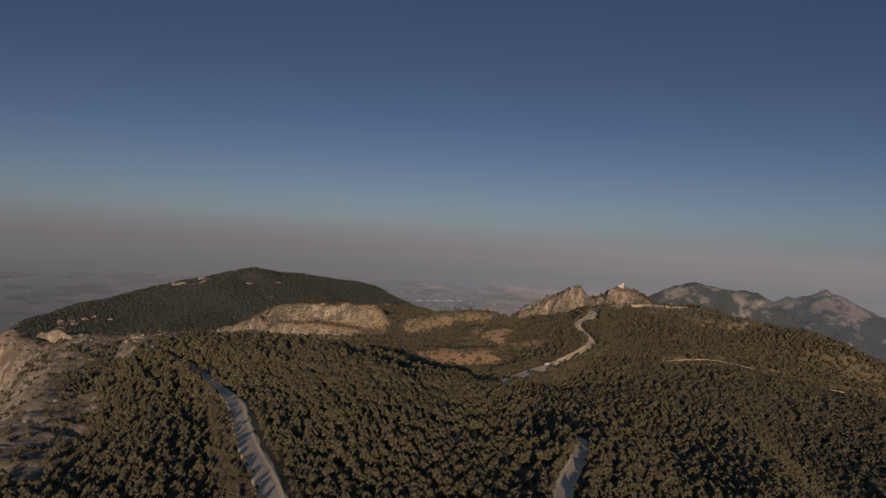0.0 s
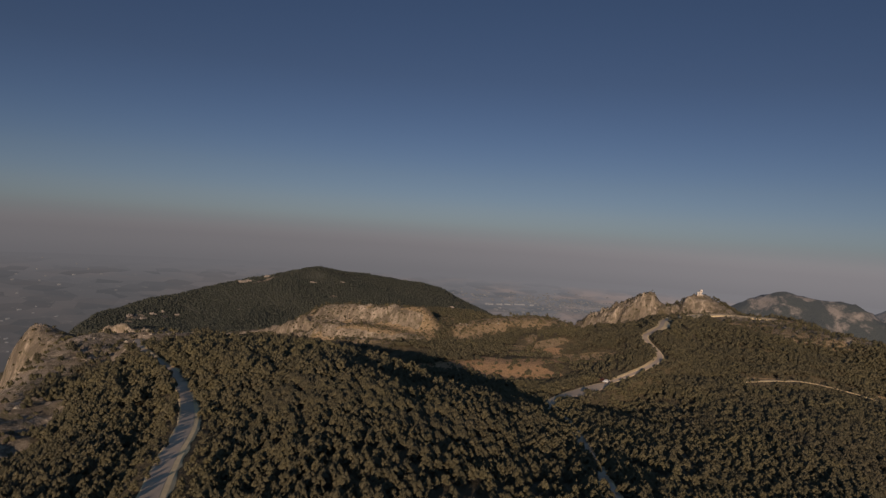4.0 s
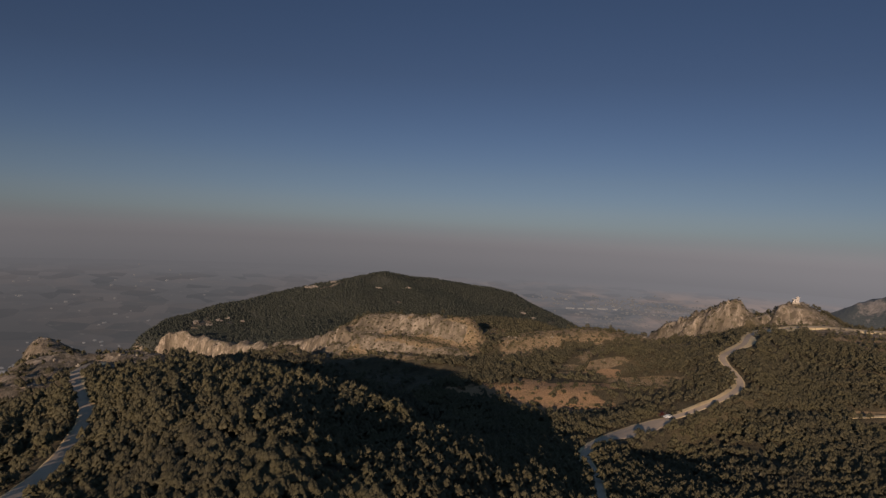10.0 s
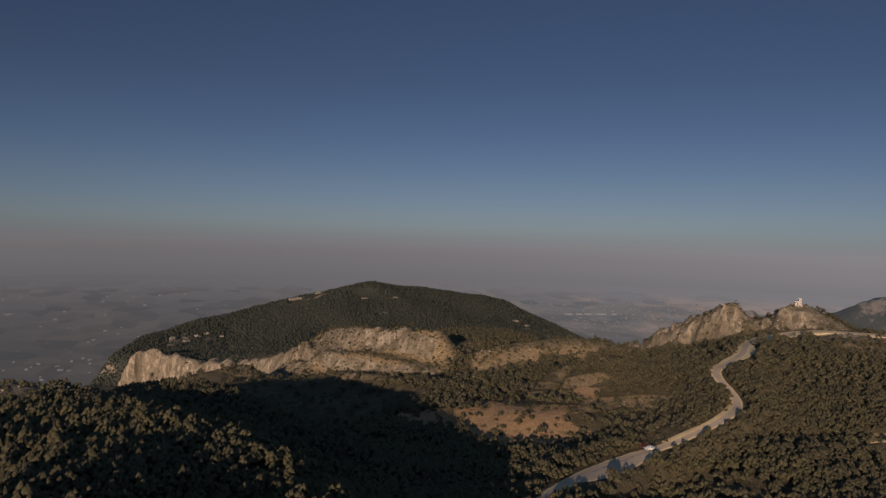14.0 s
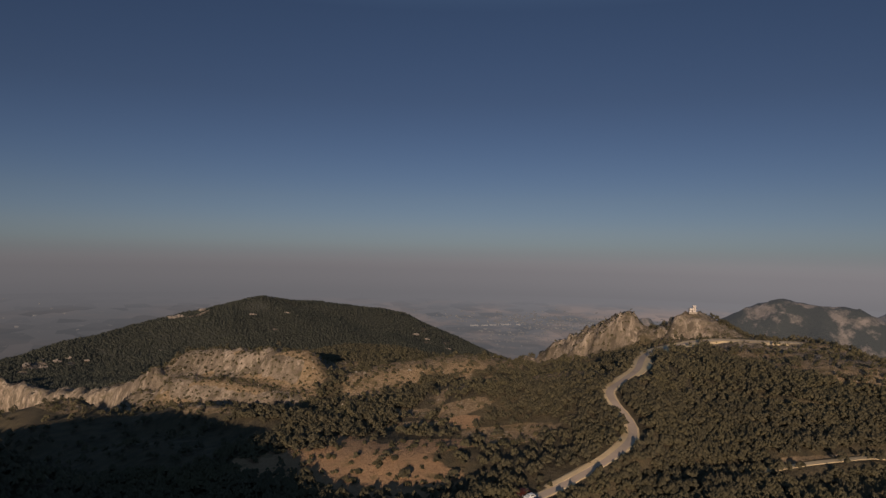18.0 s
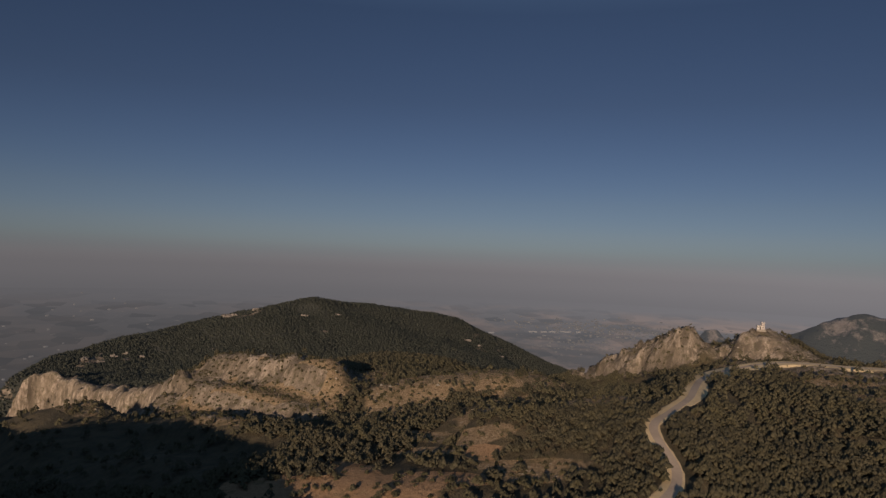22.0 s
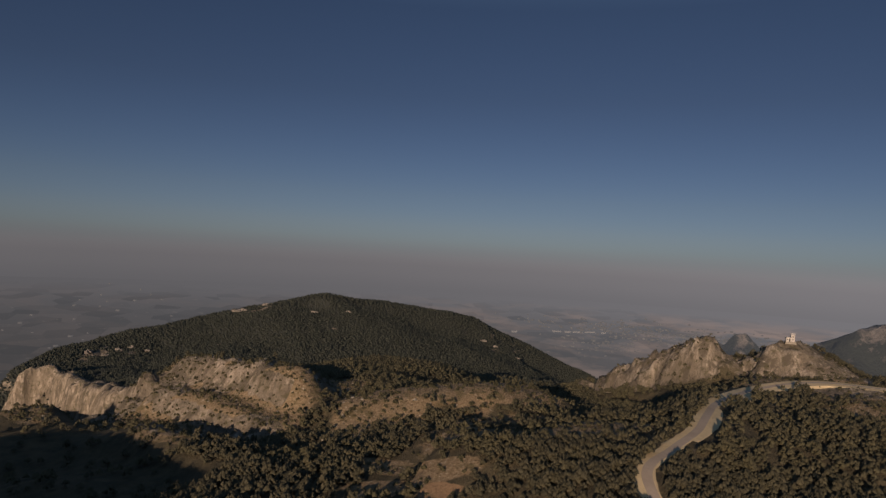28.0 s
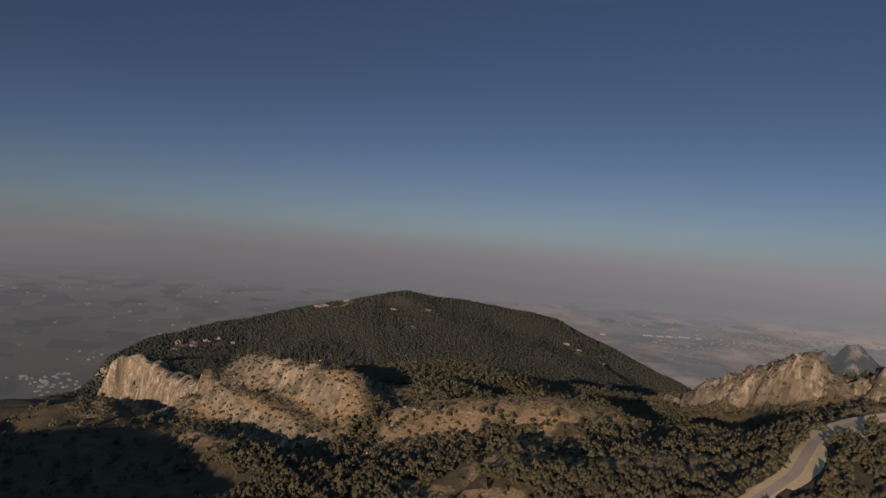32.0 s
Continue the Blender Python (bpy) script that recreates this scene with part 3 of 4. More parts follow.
# ---- roads ----
def ribbon(name, line, profile, material, ragged=0.0, parent=None, taper=False):
    """A strip along a line; profile: offsets across it, with heights above it."""
    p = smooth_line(line, 3.0)
    run = np.gradient(p[:, :2], axis=0)
    run /= np.linalg.norm(run, axis=1)[:, None]
    side = np.stack([run[:, 1], -run[:, 0]], 1)
    rng = np.random.RandomState(len(p))
    k = len(profile)
    verts = np.zeros((len(p), k, 3))
    fade = np.sin(np.linspace(0.12, math.pi - 0.12, len(p))) ** 0.5 if taper else np.ones(len(p))
    for j, (off, up) in enumerate(profile):
        o = off + (rng.rand(len(p)) - 0.5) * ragged * (1 if j in (0, k - 1) else 0)
        o = profile[0][0] + (o - profile[0][0]) * fade
        verts[:, j, :2] = p[:, :2] + side * o[:, None]
        verts[:, j, 2] = p[:, 2] + up
    i = (np.arange(len(p) - 1)[:, None] * k + np.arange(k - 1)).reshape(-1)
    me = bpy.data.meshes.new(name)
    build_mesh(me, verts.reshape(-1, 3), np.stack([i, i + k, i + k + 1, i + 1], 1))
    me.materials.append(material)
    me.shade_flat()
    ob = new(name, me)
    ob.parent = parent
    return ob


road_a = ribbon("road", LEFT_ROAD, ((-1.7, -0.1), (-1.6, 0.05), (0, 0.055), (1.6, 0.05), (1.7, -0.1)), ASPHALT)
tagged(road_a, "grey asphalt mountain road over the wooded hill", "road", kind="structure")
ribbon("shoulder", LEFT_ROAD, ((1.5, -0.3), (1.6, 0.02), (2.6, 0.03), (3.1, -0.12)), GRAVEL, 0.6, road_a)
ribbon("shoulder", LEFT_ROAD, ((-2.1, -0.12), (-1.9, 0.02), (-1.6, 0.02), (-1.5, -0.3)), GRAVEL, 0.4, road_a)
road_b = ribbon("road", MAIN_ROAD, ((-1.45, -0.1), (-1.35, 0.05), (0, 0.06), (1.35, 0.05), (1.45, -0.1)), ASPHALT)
tagged(road_b, "grey asphalt road winding up to the summit", "road", kind="structure")
ribbon("shoulder", MAIN_ROAD, ((1.3, -0.4), (1.4, 0.01), (1.75, 0.01), (2.0, -0.12)), GRAVEL, 0.6, road_b)
ribbon("shoulder", MAIN_ROAD, ((-2.4, -0.12), (-2.0, 0.01), (-1.4, 0.01), (-1.3, -0.4)), GRAVEL, 0.7, road_b)
ribbon("verge", MAIN_ROAD[12:21], ((-4.2, -0.4), (-3.4, 0.0), (-1.4, 0.02), (-1.3, -0.3)), GRAVEL, 1.4, road_b)
ribbon("lay_by", LAY_BY, ((1.0, 0.052), (1.2, 0.056), (4.0, 0.04), (6.2, 0.0), (6.9, -0.5)), ASPHALT, 1.2, road_b, True)
ribbon("lay_by", LAY_BY_TOP, ((1.0, 0.03), (1.3, 0.065), (3.4, 0.05), (4.9, 0.02), (5.5, -0.25)), GRAVEL, 1.2, road_b, True)
ribbon("shoulder", MAIN_ROAD[19:], ((-7.5, -0.9), (-5.0, -0.04), (-2.6, 0.0), (2.6, 0.0), (6.5, -0.04), (9.0, -1.0)), GRAVEL, 3.0, road_b)
track = ribbon("track", TRACK[2:], ((-1.9, -0.5), (-1.4, 0.03), (0, 0.06), (1.4, 0.03), (1.9, -0.5)), GRAVEL, 1.2)
tagged(track, "pale gravel forest track", "track", kind="structure")


# ---- woods ----
def part(name, verts, faces, material, parent, label=""):
    """One mesh object under a thing or under one of its parts."""
    me = bpy.data.meshes.new(name)
    build_mesh(me, np.asarray(verts, float), np.asarray(faces))
    me.materials.append(material)
    ob = new(name, me)
    ob.parent = parent
    return tagged(ob, label)


def part_bm(name, bm, material, parent, label=""):
    me = bpy.data.meshes.new(name)
    bm.to_mesh(me)
    bm.free()
    me.materials.append(material)
    ob = new(name, me)
    ob.parent = parent
    return tagged(ob, label)


def clump_template(count, height, width, seed, points=6):
    """A crown of rounded tufts heaped over the stem, wide below and narrow above, as vertices and triangles."""
    rng = np.random.RandomState(seed)
    verts, faces = [], []
    for k in range(count):
        f = (k + 0.5) / count
        turn = 2.4 * k + 0.8 * rng.rand()
        far = width * 0.40 * math.sqrt(max(0.0, 1 - f ** 1.5)) * (0.75 + 0.4 * rng.rand())
        r = width * (0.27 - 0.08 * f) * (0.8 + 0.4 * rng.rand()) * (1.5 if count < 5 else 1.15 if count < 9 else 1.0)
        cx, cy, cz = far * math.cos(turn), far * math.sin(turn), height * (0.30 + 0.52 * f + 0.10 * rng.rand())
        base = len(verts)
        verts.append((cx + (rng.rand() - 0.5) * 0.5 * r, cy + (rng.rand() - 0.5) * 0.5 * r, cz + r * (0.75 + 0.35 * rng.rand())))
        for q in range(points):
            b = turn + 2 * math.pi * (q + 0.5 * rng.rand()) / points
            reach = r * (0.78 + 0.45 * rng.rand())
            verts.append((cx + reach * math.cos(b), cy + reach * math.sin(b), cz - r * (0.05 + 0.65 * rng.rand())))
        faces += [(base, base + 1 + q, base + 1 + (q + 1) % points) for q in range(points)]
    return np.array(verts), np.array(faces)


def scatter(name, spots, templates, material, label, category, seed):
    """One mesh of many plants at the spots (x, y, z, size)."""
    rng = np.random.RandomState(seed)
    pick = rng.randint(0, len(templates), len(spots))
    all_v, all_f, base = [], [], 0
    for k, (tv, tf) in enumerate(templates):
        s = spots[pick == k]
        if not len(s):
            continue
        a = rng.rand(len(s)) * 6.283
        c, n = np.cos(a)[:, None], np.sin(a)[:, None]
        lean = (rng.rand(len(s), 2) - 0.5) * 0.22
        tall = (0.9 + 0.4 * rng.rand(len(s)))[:, None]
        x = tv[None, :, 0] * c - tv[None, :, 1] * n
        y = tv[None, :, 0] * n + tv[None, :, 1] * c
        z = tv[None, :, 2] * tall
        v = np.stack([x + z * lean[:, :1], y + z * lean[:, 1:], z], -1) * s[:, 3][:, None, None] + s[:, None, :3]
        f = tf[None] + (np.arange(len(s)) * len(tv))[:, None, None] + base
        base += len(s) * len(tv)
        all_v.append(v.reshape(-1, 3))
        all_f.append(f.reshape(-1, 3))
    me = bpy.data.meshes.new(name)
    build_mesh(me, np.concatenate(all_v), np.concatenate(all_f))
    me.polygons.foreach_set("use_smooth", np.ones(len(me.polygons), bool))
    me.materials.append(material)
    return tagged(new(name, me), label, category, kind="stuff")


def sow(x0, x1, y0, y1, step, seed):
    rng = np.random.RandomState(seed)
    gx, gy = np.meshgrid(np.arange(x0, x1, step), np.arange(y0, y1, step))
    x = gx.reshape(-1) + (rng.rand(gx.size) - 0.5) * step * 0.95
    y = gy.reshape(-1) + (rng.rand(gx.size) - 0.5) * step * 0.95
    return x, y, rng


def clear_of_roads(x, y, gap=3.6):
    ok = np.ones(x.shape, bool)
    left = [(p[0] + 0.7, p[1] + 0.4, p[2]) for p in LEFT_ROAD[:7]]
    bank = [(p[0] + 2.5, p[1] + 1.6, p[2]) for p in LEFT_ROAD[:6]]
    sunny = [(p[0] + 0.9, p[1] - 0.9, p[2]) for p in MAIN_ROAD[11:21]]
    far_bank, near_bank = [(p[0] - 1, p[1] + 5, p[2]) for p in TRACK[2:]], [(p[0] + 1, p[1] - 6, p[2]) for p in TRACK[2:]]
    for line, extra in ((left, -1.4), (LEFT_ROAD[5:], -1.6), (bank, -2.3), (MAIN_ROAD, -1.2), (sunny, -0.5), (TRACK[3:], -0.8), (far_bank, -1.8), (near_bank, -1.9), ([(p[0] + 3.2, p[1] - 1.4, p[2]) for p in LAY_BY], 1.2), ([(p[0] + 4, p[1] - 3, p[2]) for p in LAY_BY_TOP], 0.3)):
        ok &= along(smooth_line(line, 6.0).tolist(), x, y)[0] > gap + extra + (3.0 * (y > 575) - 1.0 * (y > 160) * (y < 312)) * (line is MAIN_ROAD)
    return ok


def woods(x, y, rng):
    """Which spots carry a tree."""
    stone, straw, soil = cover(x, y)
    straw = straw * np.where((x < 70) | (y > 530), 1.0, 0.35)
    bare = np.maximum(np.maximum(stone * 0.99, straw * np.where(x < -190, 0.985, 0.95)), soil * 0.9)
    open_ = np.clip((fractal(x, y, 60, 3, 71) - 0.46) * 5, 0, 0.74) * (x > -112) * (y > 345) * (x < 5) * (y < 760)
    gaps = np.clip((0.36 - fractal(x, y, 16, 2, 61)) * 6, 0, 0.9) * 0.7 * (x < 10) * (y < 800)
    heath = (x < np.where(y < 452, -160, -194)) & (x > -430) & (y > 398) & (y < 512)
    bare = np.maximum(bare, 0.93 * heath)
    return (rng.rand(len(x)) > bare) & (rng.rand(len(x)) > np.maximum(open_, gaps))


def grow(x, y, rng, low, high, sink=0.0):
    return np.stack([x, y, lay(x, y) - sink, (low + (high - low) * rng.rand(len(x))) * np.where(x > 90, 1.22, 1.0)], 1)


CROWNS_NEAR = [clump_template(11, 3.5, 2.9, s, 6) for s in (1, 2, 3, 4, 5, 6)]
CROWNS_MID = [clump_template(7, 3.3, 3.1, s, 5) for s in (11, 12, 13, 14, 15)]
CROWNS_BACK = [clump_template(5, 3.3, 3.0, s, 5) for s in (31, 32, 33, 34)]
CROWNS_FAR = [clump_template(3, 4.6, 5.8, s, 5) for s in (21, 22, 23)]
SCRUB = [clump_template(3, 1.2, 2.3, s, 5) for s in (41, 42, 43)]


def in_near(x, y):
    return (x > -190) & (x < 70) & (y > 92) & (y < 315)


def in_hero(x, y):
    return (x > -100) & (x < -45) & (y > 178) & (y < 222)


x, y, rng = sow(-300, 300, 40, 345, 2.1, 5)
ok = clear_of_roads(x, y) & woods(x, y, rng) & (in_near(x, y) | (rng.rand(len(x)) < np.where(x > 0, 0.85, 0.6)))
x, y = x[ok], y[ok]
spots = grow(x, y, rng, 0.42, 0.92)
spots[:, 3] *= np.clip(0.2 + along(smooth_line(LEFT_ROAD[:6], 6.0).tolist(), x, y)[0] / 11, 0.5, 1)  # young growth beside the road
spots[:, 3] *= np.where((x < -92) & (y > 188) & (along(smooth_line(LEFT_ROAD, 6.0).tolist(), x, y)[0] > 4), 1.32, 1.0)  # older trees on the brow
hero, near = in_hero(x, y), in_near(x, y)
hero_spots, more = spots[hero][:300], spots[hero][300:]
scatter("pine_wood", np.concatenate([spots[near & ~hero], more]), CROWNS_NEAR, LEAF, "dense young pines covering the near hill", "woodland", 1)
scatter("pine_wood", spots[~near], CROWNS_MID, LEAF, "young pines on the hill's outer flanks", "woodland", 2)

x, y, rng = sow(-410, 300, 345, 500, 2.3, 6)
ok = clear_of_roads(x, y) & woods(x, y, rng)
x, y = x[ok], y[ok]
scatter("pine_wood", grow(x, y, rng, 0.55, 1.15), CROWNS_MID, LEAF, "pines scattered round a sandy clearing", "woodland", 3)
x, y, rng = sow(-440, 300, 500, 800, 2.82, 8)
ok = (np.hypot(x - 2, y - 732) > 24) & clear_of_roads(x, y) & woods(x, y, rng)
x, y = x[ok], y[ok]
scatter("pine_wood", grow(x, y, rng, 0.64, 1.20), CROWNS_BACK, LEAF, "pines on the upper slopes below the summit", "woodland", 4)
x, y, rng = sow(-1000, -60, 700, 1720, 4.5, 7)
ok = woods(x, y, rng) & (y > 800 + 0.28 * (x + 120)) & (y < 1700)
x, y = x[ok], y[ok]
scatter("hill_wood", grow(x, y, rng, 0.5, 0.82, 0.5), CROWNS_FAR, LEAF_FAR_HAZED, "dark pine wood over the great hill", "woodland", 5)

x, y, rng = sow(45, 300, 440, 640, 2.6, 14)
ok = clear_of_roads(x, y) & woods(x, y, rng)
x, y = x[ok], y[ok]
scatter("pine_wood", grow(x, y, rng, 0.55, 1.05), CROWNS_BACK, LEAF, "dense pines on the slope above the track", "woodland", 15)

# low scrub on the bald ground
x, y, rng = sow(-340, 140, 390, 800, 2.7, 9)
stone, straw, soil = cover(x, y)
ok = clear_of_roads(x, y) & (np.hypot(x - 2, y - 728) > 15) & (rng.rand(len(x)) < np.where(x < -180, 0.85, 0.5) * np.maximum.reduce([straw, 0.4 * soil, stone]))
x, y = x[ok], y[ok]
scatter("scrub", grow(x, y, rng, 0.22, 0.95, 0.1), SCRUB, SHRUB, "low dark thorn scrub on dry grass", "scrub", 6)
x, y, rng = sow(-400, -120, 90, 330, 3.4, 10)
stone, straw, soil = cover(x, y)
ok = rng.rand(len(x)) < 0.35 * stone
x, y = x[ok], y[ok]
scatter("scrub", grow(x, y, rng, 0.4, 1.1, 0.1), SCRUB, SHRUB, "thorn scrub between limestone crags", "scrub", 7)


# the trees nearest below the camera, each one on its own
def pine(seed):
    rng = np.random.RandomState(seed)
    tree = new("pine_tree")
    rings, sides, tall = 6, 6, 3.1
    verts, faces = [], []
    for j in range(rings):
        f = j / (rings - 1)
        bend = (0.25 * math.sin(2.2 * f + seed), 0.2 * math.sin(1.7 * f + 2 * seed))
        for k in range(sides):
            a = 2 * math.pi * k / sides
            r = 0.16 * (1 - 0.8 * f)
            verts.append((bend[0] + r * math.cos(a), bend[1] + r * math.sin(a), -0.4 + f * (tall + 0.4)))
    for j in range(rings - 1):
        for k in range(sides):
            a, b = j * sides + k, j * sides + (k + 1) % sides
            faces.append((a, b, b + sides, a + sides))
    trunk = part("trunk", verts, faces, BARK, tree, "grey-brown pine trunk")
    lv, lf = [], []
    for k in range(6):
        a, z0 = k * 2.4 + rng.rand(), 1.1 + 0.35 * k
        way_ = np.array((math.cos(a), math.sin(a), 0.55))
        side_ = np.array((-math.sin(a), math.cos(a), 0)) * 0.05
        p0, p1 = np.array((0, 0, z0)), np.array((0, 0, z0)) + way_ * (1.15 - 0.1 * k)
        n = len(lv)
        lv += [p0 + side_, p0 - side_, p0 + (0, 0, 0.1), p1 + side_ * 0.3, p1 - side_ * 0.3, p1 + (0, 0, 0.04)]
        lf += [(n, n + 1, n + 4, n + 3), (n + 1, n + 2, n + 5, n + 4), (n + 2, n, n + 3, n + 5)]
    part("limb", lv, lf, BARK, trunk)
    cv, cf = clump_template(30, 3.6, 3.5, seed + 50, 7)
    crown = part("crown", cv, cf, LEAF, tree, "olive-green needle crown in ragged clumps")
    crown.data.polygons.foreach_set("use_smooth", np.ones(len(crown.data.polygons), bool))
    return tagged(tree, "young pine with a ragged olive-green crown", "tree", "pines of the near hill")


kinds = [pine(s) for s in (1, 2, 3, 4)]
for k, (px, py, pz, size) in enumerate(hero_spots):
    m = Matrix.LocRotScale((px, py, pz), Euler((0, 0, k * 2.399)), (size, size, size * (0.85 + 0.3 * ((k * 37) % 10) / 10)))
    if k < len(kinds):
        kinds[k].matrix_basis = m
    else:
        copy_thing(kinds[k % len(kinds)], Matrix.Identity(4)).matrix_basis = m


# ---- far mountains ----
def mountain_material(name, bare):
    m = Mat(name, 1.0)
    spot = m.node("ShaderNodeSeparateXYZ")
    m.link(m.at, spot.inputs[0])
    scar = m.noise(0.012, 8, 0.65)
    rock = m.steps(m.noise(0.05, 6, 0.7), (0.3, (0.15, 0.128, 0.105)), (0.7, (0.34, 0.29, 0.245)))
    lift = m.node("ShaderNodeMapRange", _From_Min=140.0, _From_Max=420.0, _To_Min=-0.26 + bare, _To_Max=0.01 + bare)
    m.link(spot.outputs[2], lift.inputs["Value"])
    c = m.mix(m.steps(m.maths("ADD", scar, lift.outputs[0]), (0.50, (0, 0, 0)), (0.58, (1, 1, 1))), (0.045, 0.05, 0.04), rock)
    m.colour(c)
    m.bump(m.noise(0.03, 8, 0.7), 1.0, 14.0)
    # blue-grey emission painted on as distance haze, more of it farther along y
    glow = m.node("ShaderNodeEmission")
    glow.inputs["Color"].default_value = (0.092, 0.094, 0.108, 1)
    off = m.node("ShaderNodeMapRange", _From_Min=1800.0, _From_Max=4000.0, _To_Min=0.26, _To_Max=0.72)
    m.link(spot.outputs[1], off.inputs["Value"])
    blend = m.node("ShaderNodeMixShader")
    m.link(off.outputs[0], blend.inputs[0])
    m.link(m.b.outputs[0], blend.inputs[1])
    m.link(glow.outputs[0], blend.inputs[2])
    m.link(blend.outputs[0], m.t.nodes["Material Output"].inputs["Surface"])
    return m.m


HAZED_ROCK = mountain_material("far_mountain_hazed", 0.0)
HAZED_BARE_ROCK = mountain_material("far_bare_mountain_hazed", 0.11)


def mountain(ridge, slope, step, seed, label, material):
    p = np.array(ridge, float)
    reach = (p[:, 2].max() - 60) / slope
    xs = np.arange(p[:, 0].min() - reach, p[:, 0].max() + reach, step)
    ys = np.arange(p[:, 1].min() - reach, p[:, 1].max() + reach, step)
    gx, gy = np.meshgrid(xs, ys)
    d, h = along(ridge, gx, gy)
    fold = fractal(gx, gy, 0.42 * reach, 5, seed, True)
    z = h - d * slope * (0.75 + 0.7 * (1 - fold)) + (fold - 0.6) * 0.16 * (p[:, 2].max() - 60)
    z = z + (fractal(gx, gy, 0.13 * reach, 4, seed + 9, True) - 0.6) * 0.11 * (p[:, 2].max() - 60)
    z = np.maximum(z, 20)
    tagged(sheet("backdrop_mountain", xs, ys, z, material, smooth=False), label, "mountain", kind="structure")


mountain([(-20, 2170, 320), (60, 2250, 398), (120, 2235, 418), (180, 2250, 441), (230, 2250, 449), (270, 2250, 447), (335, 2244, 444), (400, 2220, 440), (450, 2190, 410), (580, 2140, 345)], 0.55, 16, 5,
         "grey-brown rocky mountain beyond the summit", HAZED_ROCK)
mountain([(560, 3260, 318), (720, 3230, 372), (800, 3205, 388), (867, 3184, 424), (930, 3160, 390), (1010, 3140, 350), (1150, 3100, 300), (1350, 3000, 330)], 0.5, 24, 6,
         "pointed mountain with blue-grey haze painted on", HAZED_BARE_ROCK)
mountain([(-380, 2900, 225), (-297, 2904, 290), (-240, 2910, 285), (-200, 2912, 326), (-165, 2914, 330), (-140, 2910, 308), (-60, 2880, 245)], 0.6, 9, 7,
         "small crag standing in the plain, haze painted on", HAZED_BARE_ROCK)
mountain([(200, 1500, 300), (350, 1560, 330), (520, 1600, 340), (720, 1500, 380), (900, 1400, 400)], 0.4, 20, 8, "dark wooded spur in the shade", HAZED_ROCK)


# ---- towns on the plain ----
def towns():
    rng = np.random.RandomState(12)
    rows = [(-2075, 1230, 150, 40), (-2250, 1500, 220, 14), (-1048, 4020, 330, 60), (-1400, 3900, 200, 20), (-700, 4000, 420, 170), (-350, 4050, 400, 150), (150, 4000, 400, 80), (-2700, 1900, 700, 12),
            (-3400, 2600, 600, 14), (-3600, 1800, 600, 10), (-1500, 3300, 500, 15), (-850, 3500, 260, 60), (-3000, 1200, 400, 8)]
    verts, faces = [], []
    box = np.array([(x, y, z) for z in (0, 1) for y in (-0.5, 0.5) for x in (-0.5, 0.5)] + [(-0.5, 0, 1.45), (0.5, 0, 1.45)])
    quads = [(0, 1, 5, 4), (1, 3, 7, 5), (3, 2, 6, 7), (2, 0, 4, 6), (4, 5, 9, 8), (6, 8, 9, 7), (4, 8, 6, 6), (5, 7, 9, 9)]
    tris = [q[:3] for q in quads] + [(q[0], q[2], q[3]) for q in quads[:6]]
    for cx, cy, spread_, count in rows:
        for _ in range(int(count * 1.2)):
            x, y = cx + rng.randn() * spread_ * 0.5, cy + rng.randn() * spread_ * 0.35
            r = math.hypot(x, y - 150)
            if r > 4850:
                continue
            size = np.array((8 + 18 * rng.rand() ** 3, 7 + 5 * rng.rand(), 3 + 3 * rng.rand())) * (1.0 if r > 3500 else 0.8)
            a = rng.rand() * 3.14
            v = box * size
            v = np.stack([v[:, 0] * math.cos(a) - v[:, 1] * math.sin(a) + x, v[:, 0] * math.sin(a) + v[:, 1] * math.cos(a) + y, v[:, 2] + plain_height(r) - 0.5], 1)
            faces += [tuple(i + len(verts) for i in f) for f in tris]
            verts += v.tolist()
    m = Mat("far_house_walls_hazed", 0.9)
    tone = m.node("ShaderNodeNewGeometry").outputs["Random Per Island"]
    m.colour(m.steps(tone, (0.0, (0.14, 0.10, 0.08)), (0.5, (0.24, 0.19, 0.16)), (0.85, (0.34, 0.30, 0.27)), (1.0, (0.52, 0.49, 0.46))))
    # the walls glow evenly, which paints the distance haze over them
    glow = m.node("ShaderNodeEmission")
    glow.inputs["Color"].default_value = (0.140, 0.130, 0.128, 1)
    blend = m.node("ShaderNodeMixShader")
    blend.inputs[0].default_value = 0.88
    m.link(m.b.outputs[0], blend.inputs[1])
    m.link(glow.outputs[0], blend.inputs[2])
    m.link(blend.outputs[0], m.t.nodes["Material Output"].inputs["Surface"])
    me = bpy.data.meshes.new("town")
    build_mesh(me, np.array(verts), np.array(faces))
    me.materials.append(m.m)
    tagged(new("distant_town", me), "pale houses of towns strewn over the plain, haze painted on", "town", kind="stuff")


towns()


# ---- things ----
PAINT = plain_coat("worn_white_paint", (0.44, 0.395, 0.355), 0.8, 1.5, 0.12)
PLASTER = plain_coat("grey_plaster", (0.50, 0.46, 0.41), 0.9, 1.2, 0.2)
TILE = plain_coat("faded_red_tile", (0.36, 0.17, 0.11), 0.85, 1.5, 0.25)
DARK = plain_coat("dark_timber", (0.06, 0.05, 0.045), 0.6, 2.0)
STEEL = plain_coat("grey_steel", (0.35, 0.35, 0.36), 0.45, 2.0, 0.1, 0.8)
glass_ = Mat("window_glass", 0.08)
glass_.b.inputs["Specular IOR Level"].default_value = 0.6
GLASS = glass_.colour((0.03, 0.035, 0.04)).m
rubber = Mat("tyre_rubber", 0.8)
RUBBER = rubber.colour(rubber.mix(rubber.noise(20), (0.02, 0.02, 0.02), (0.05, 0.05, 0.05))).m
paint_ = Mat("car_paint", 0.3)
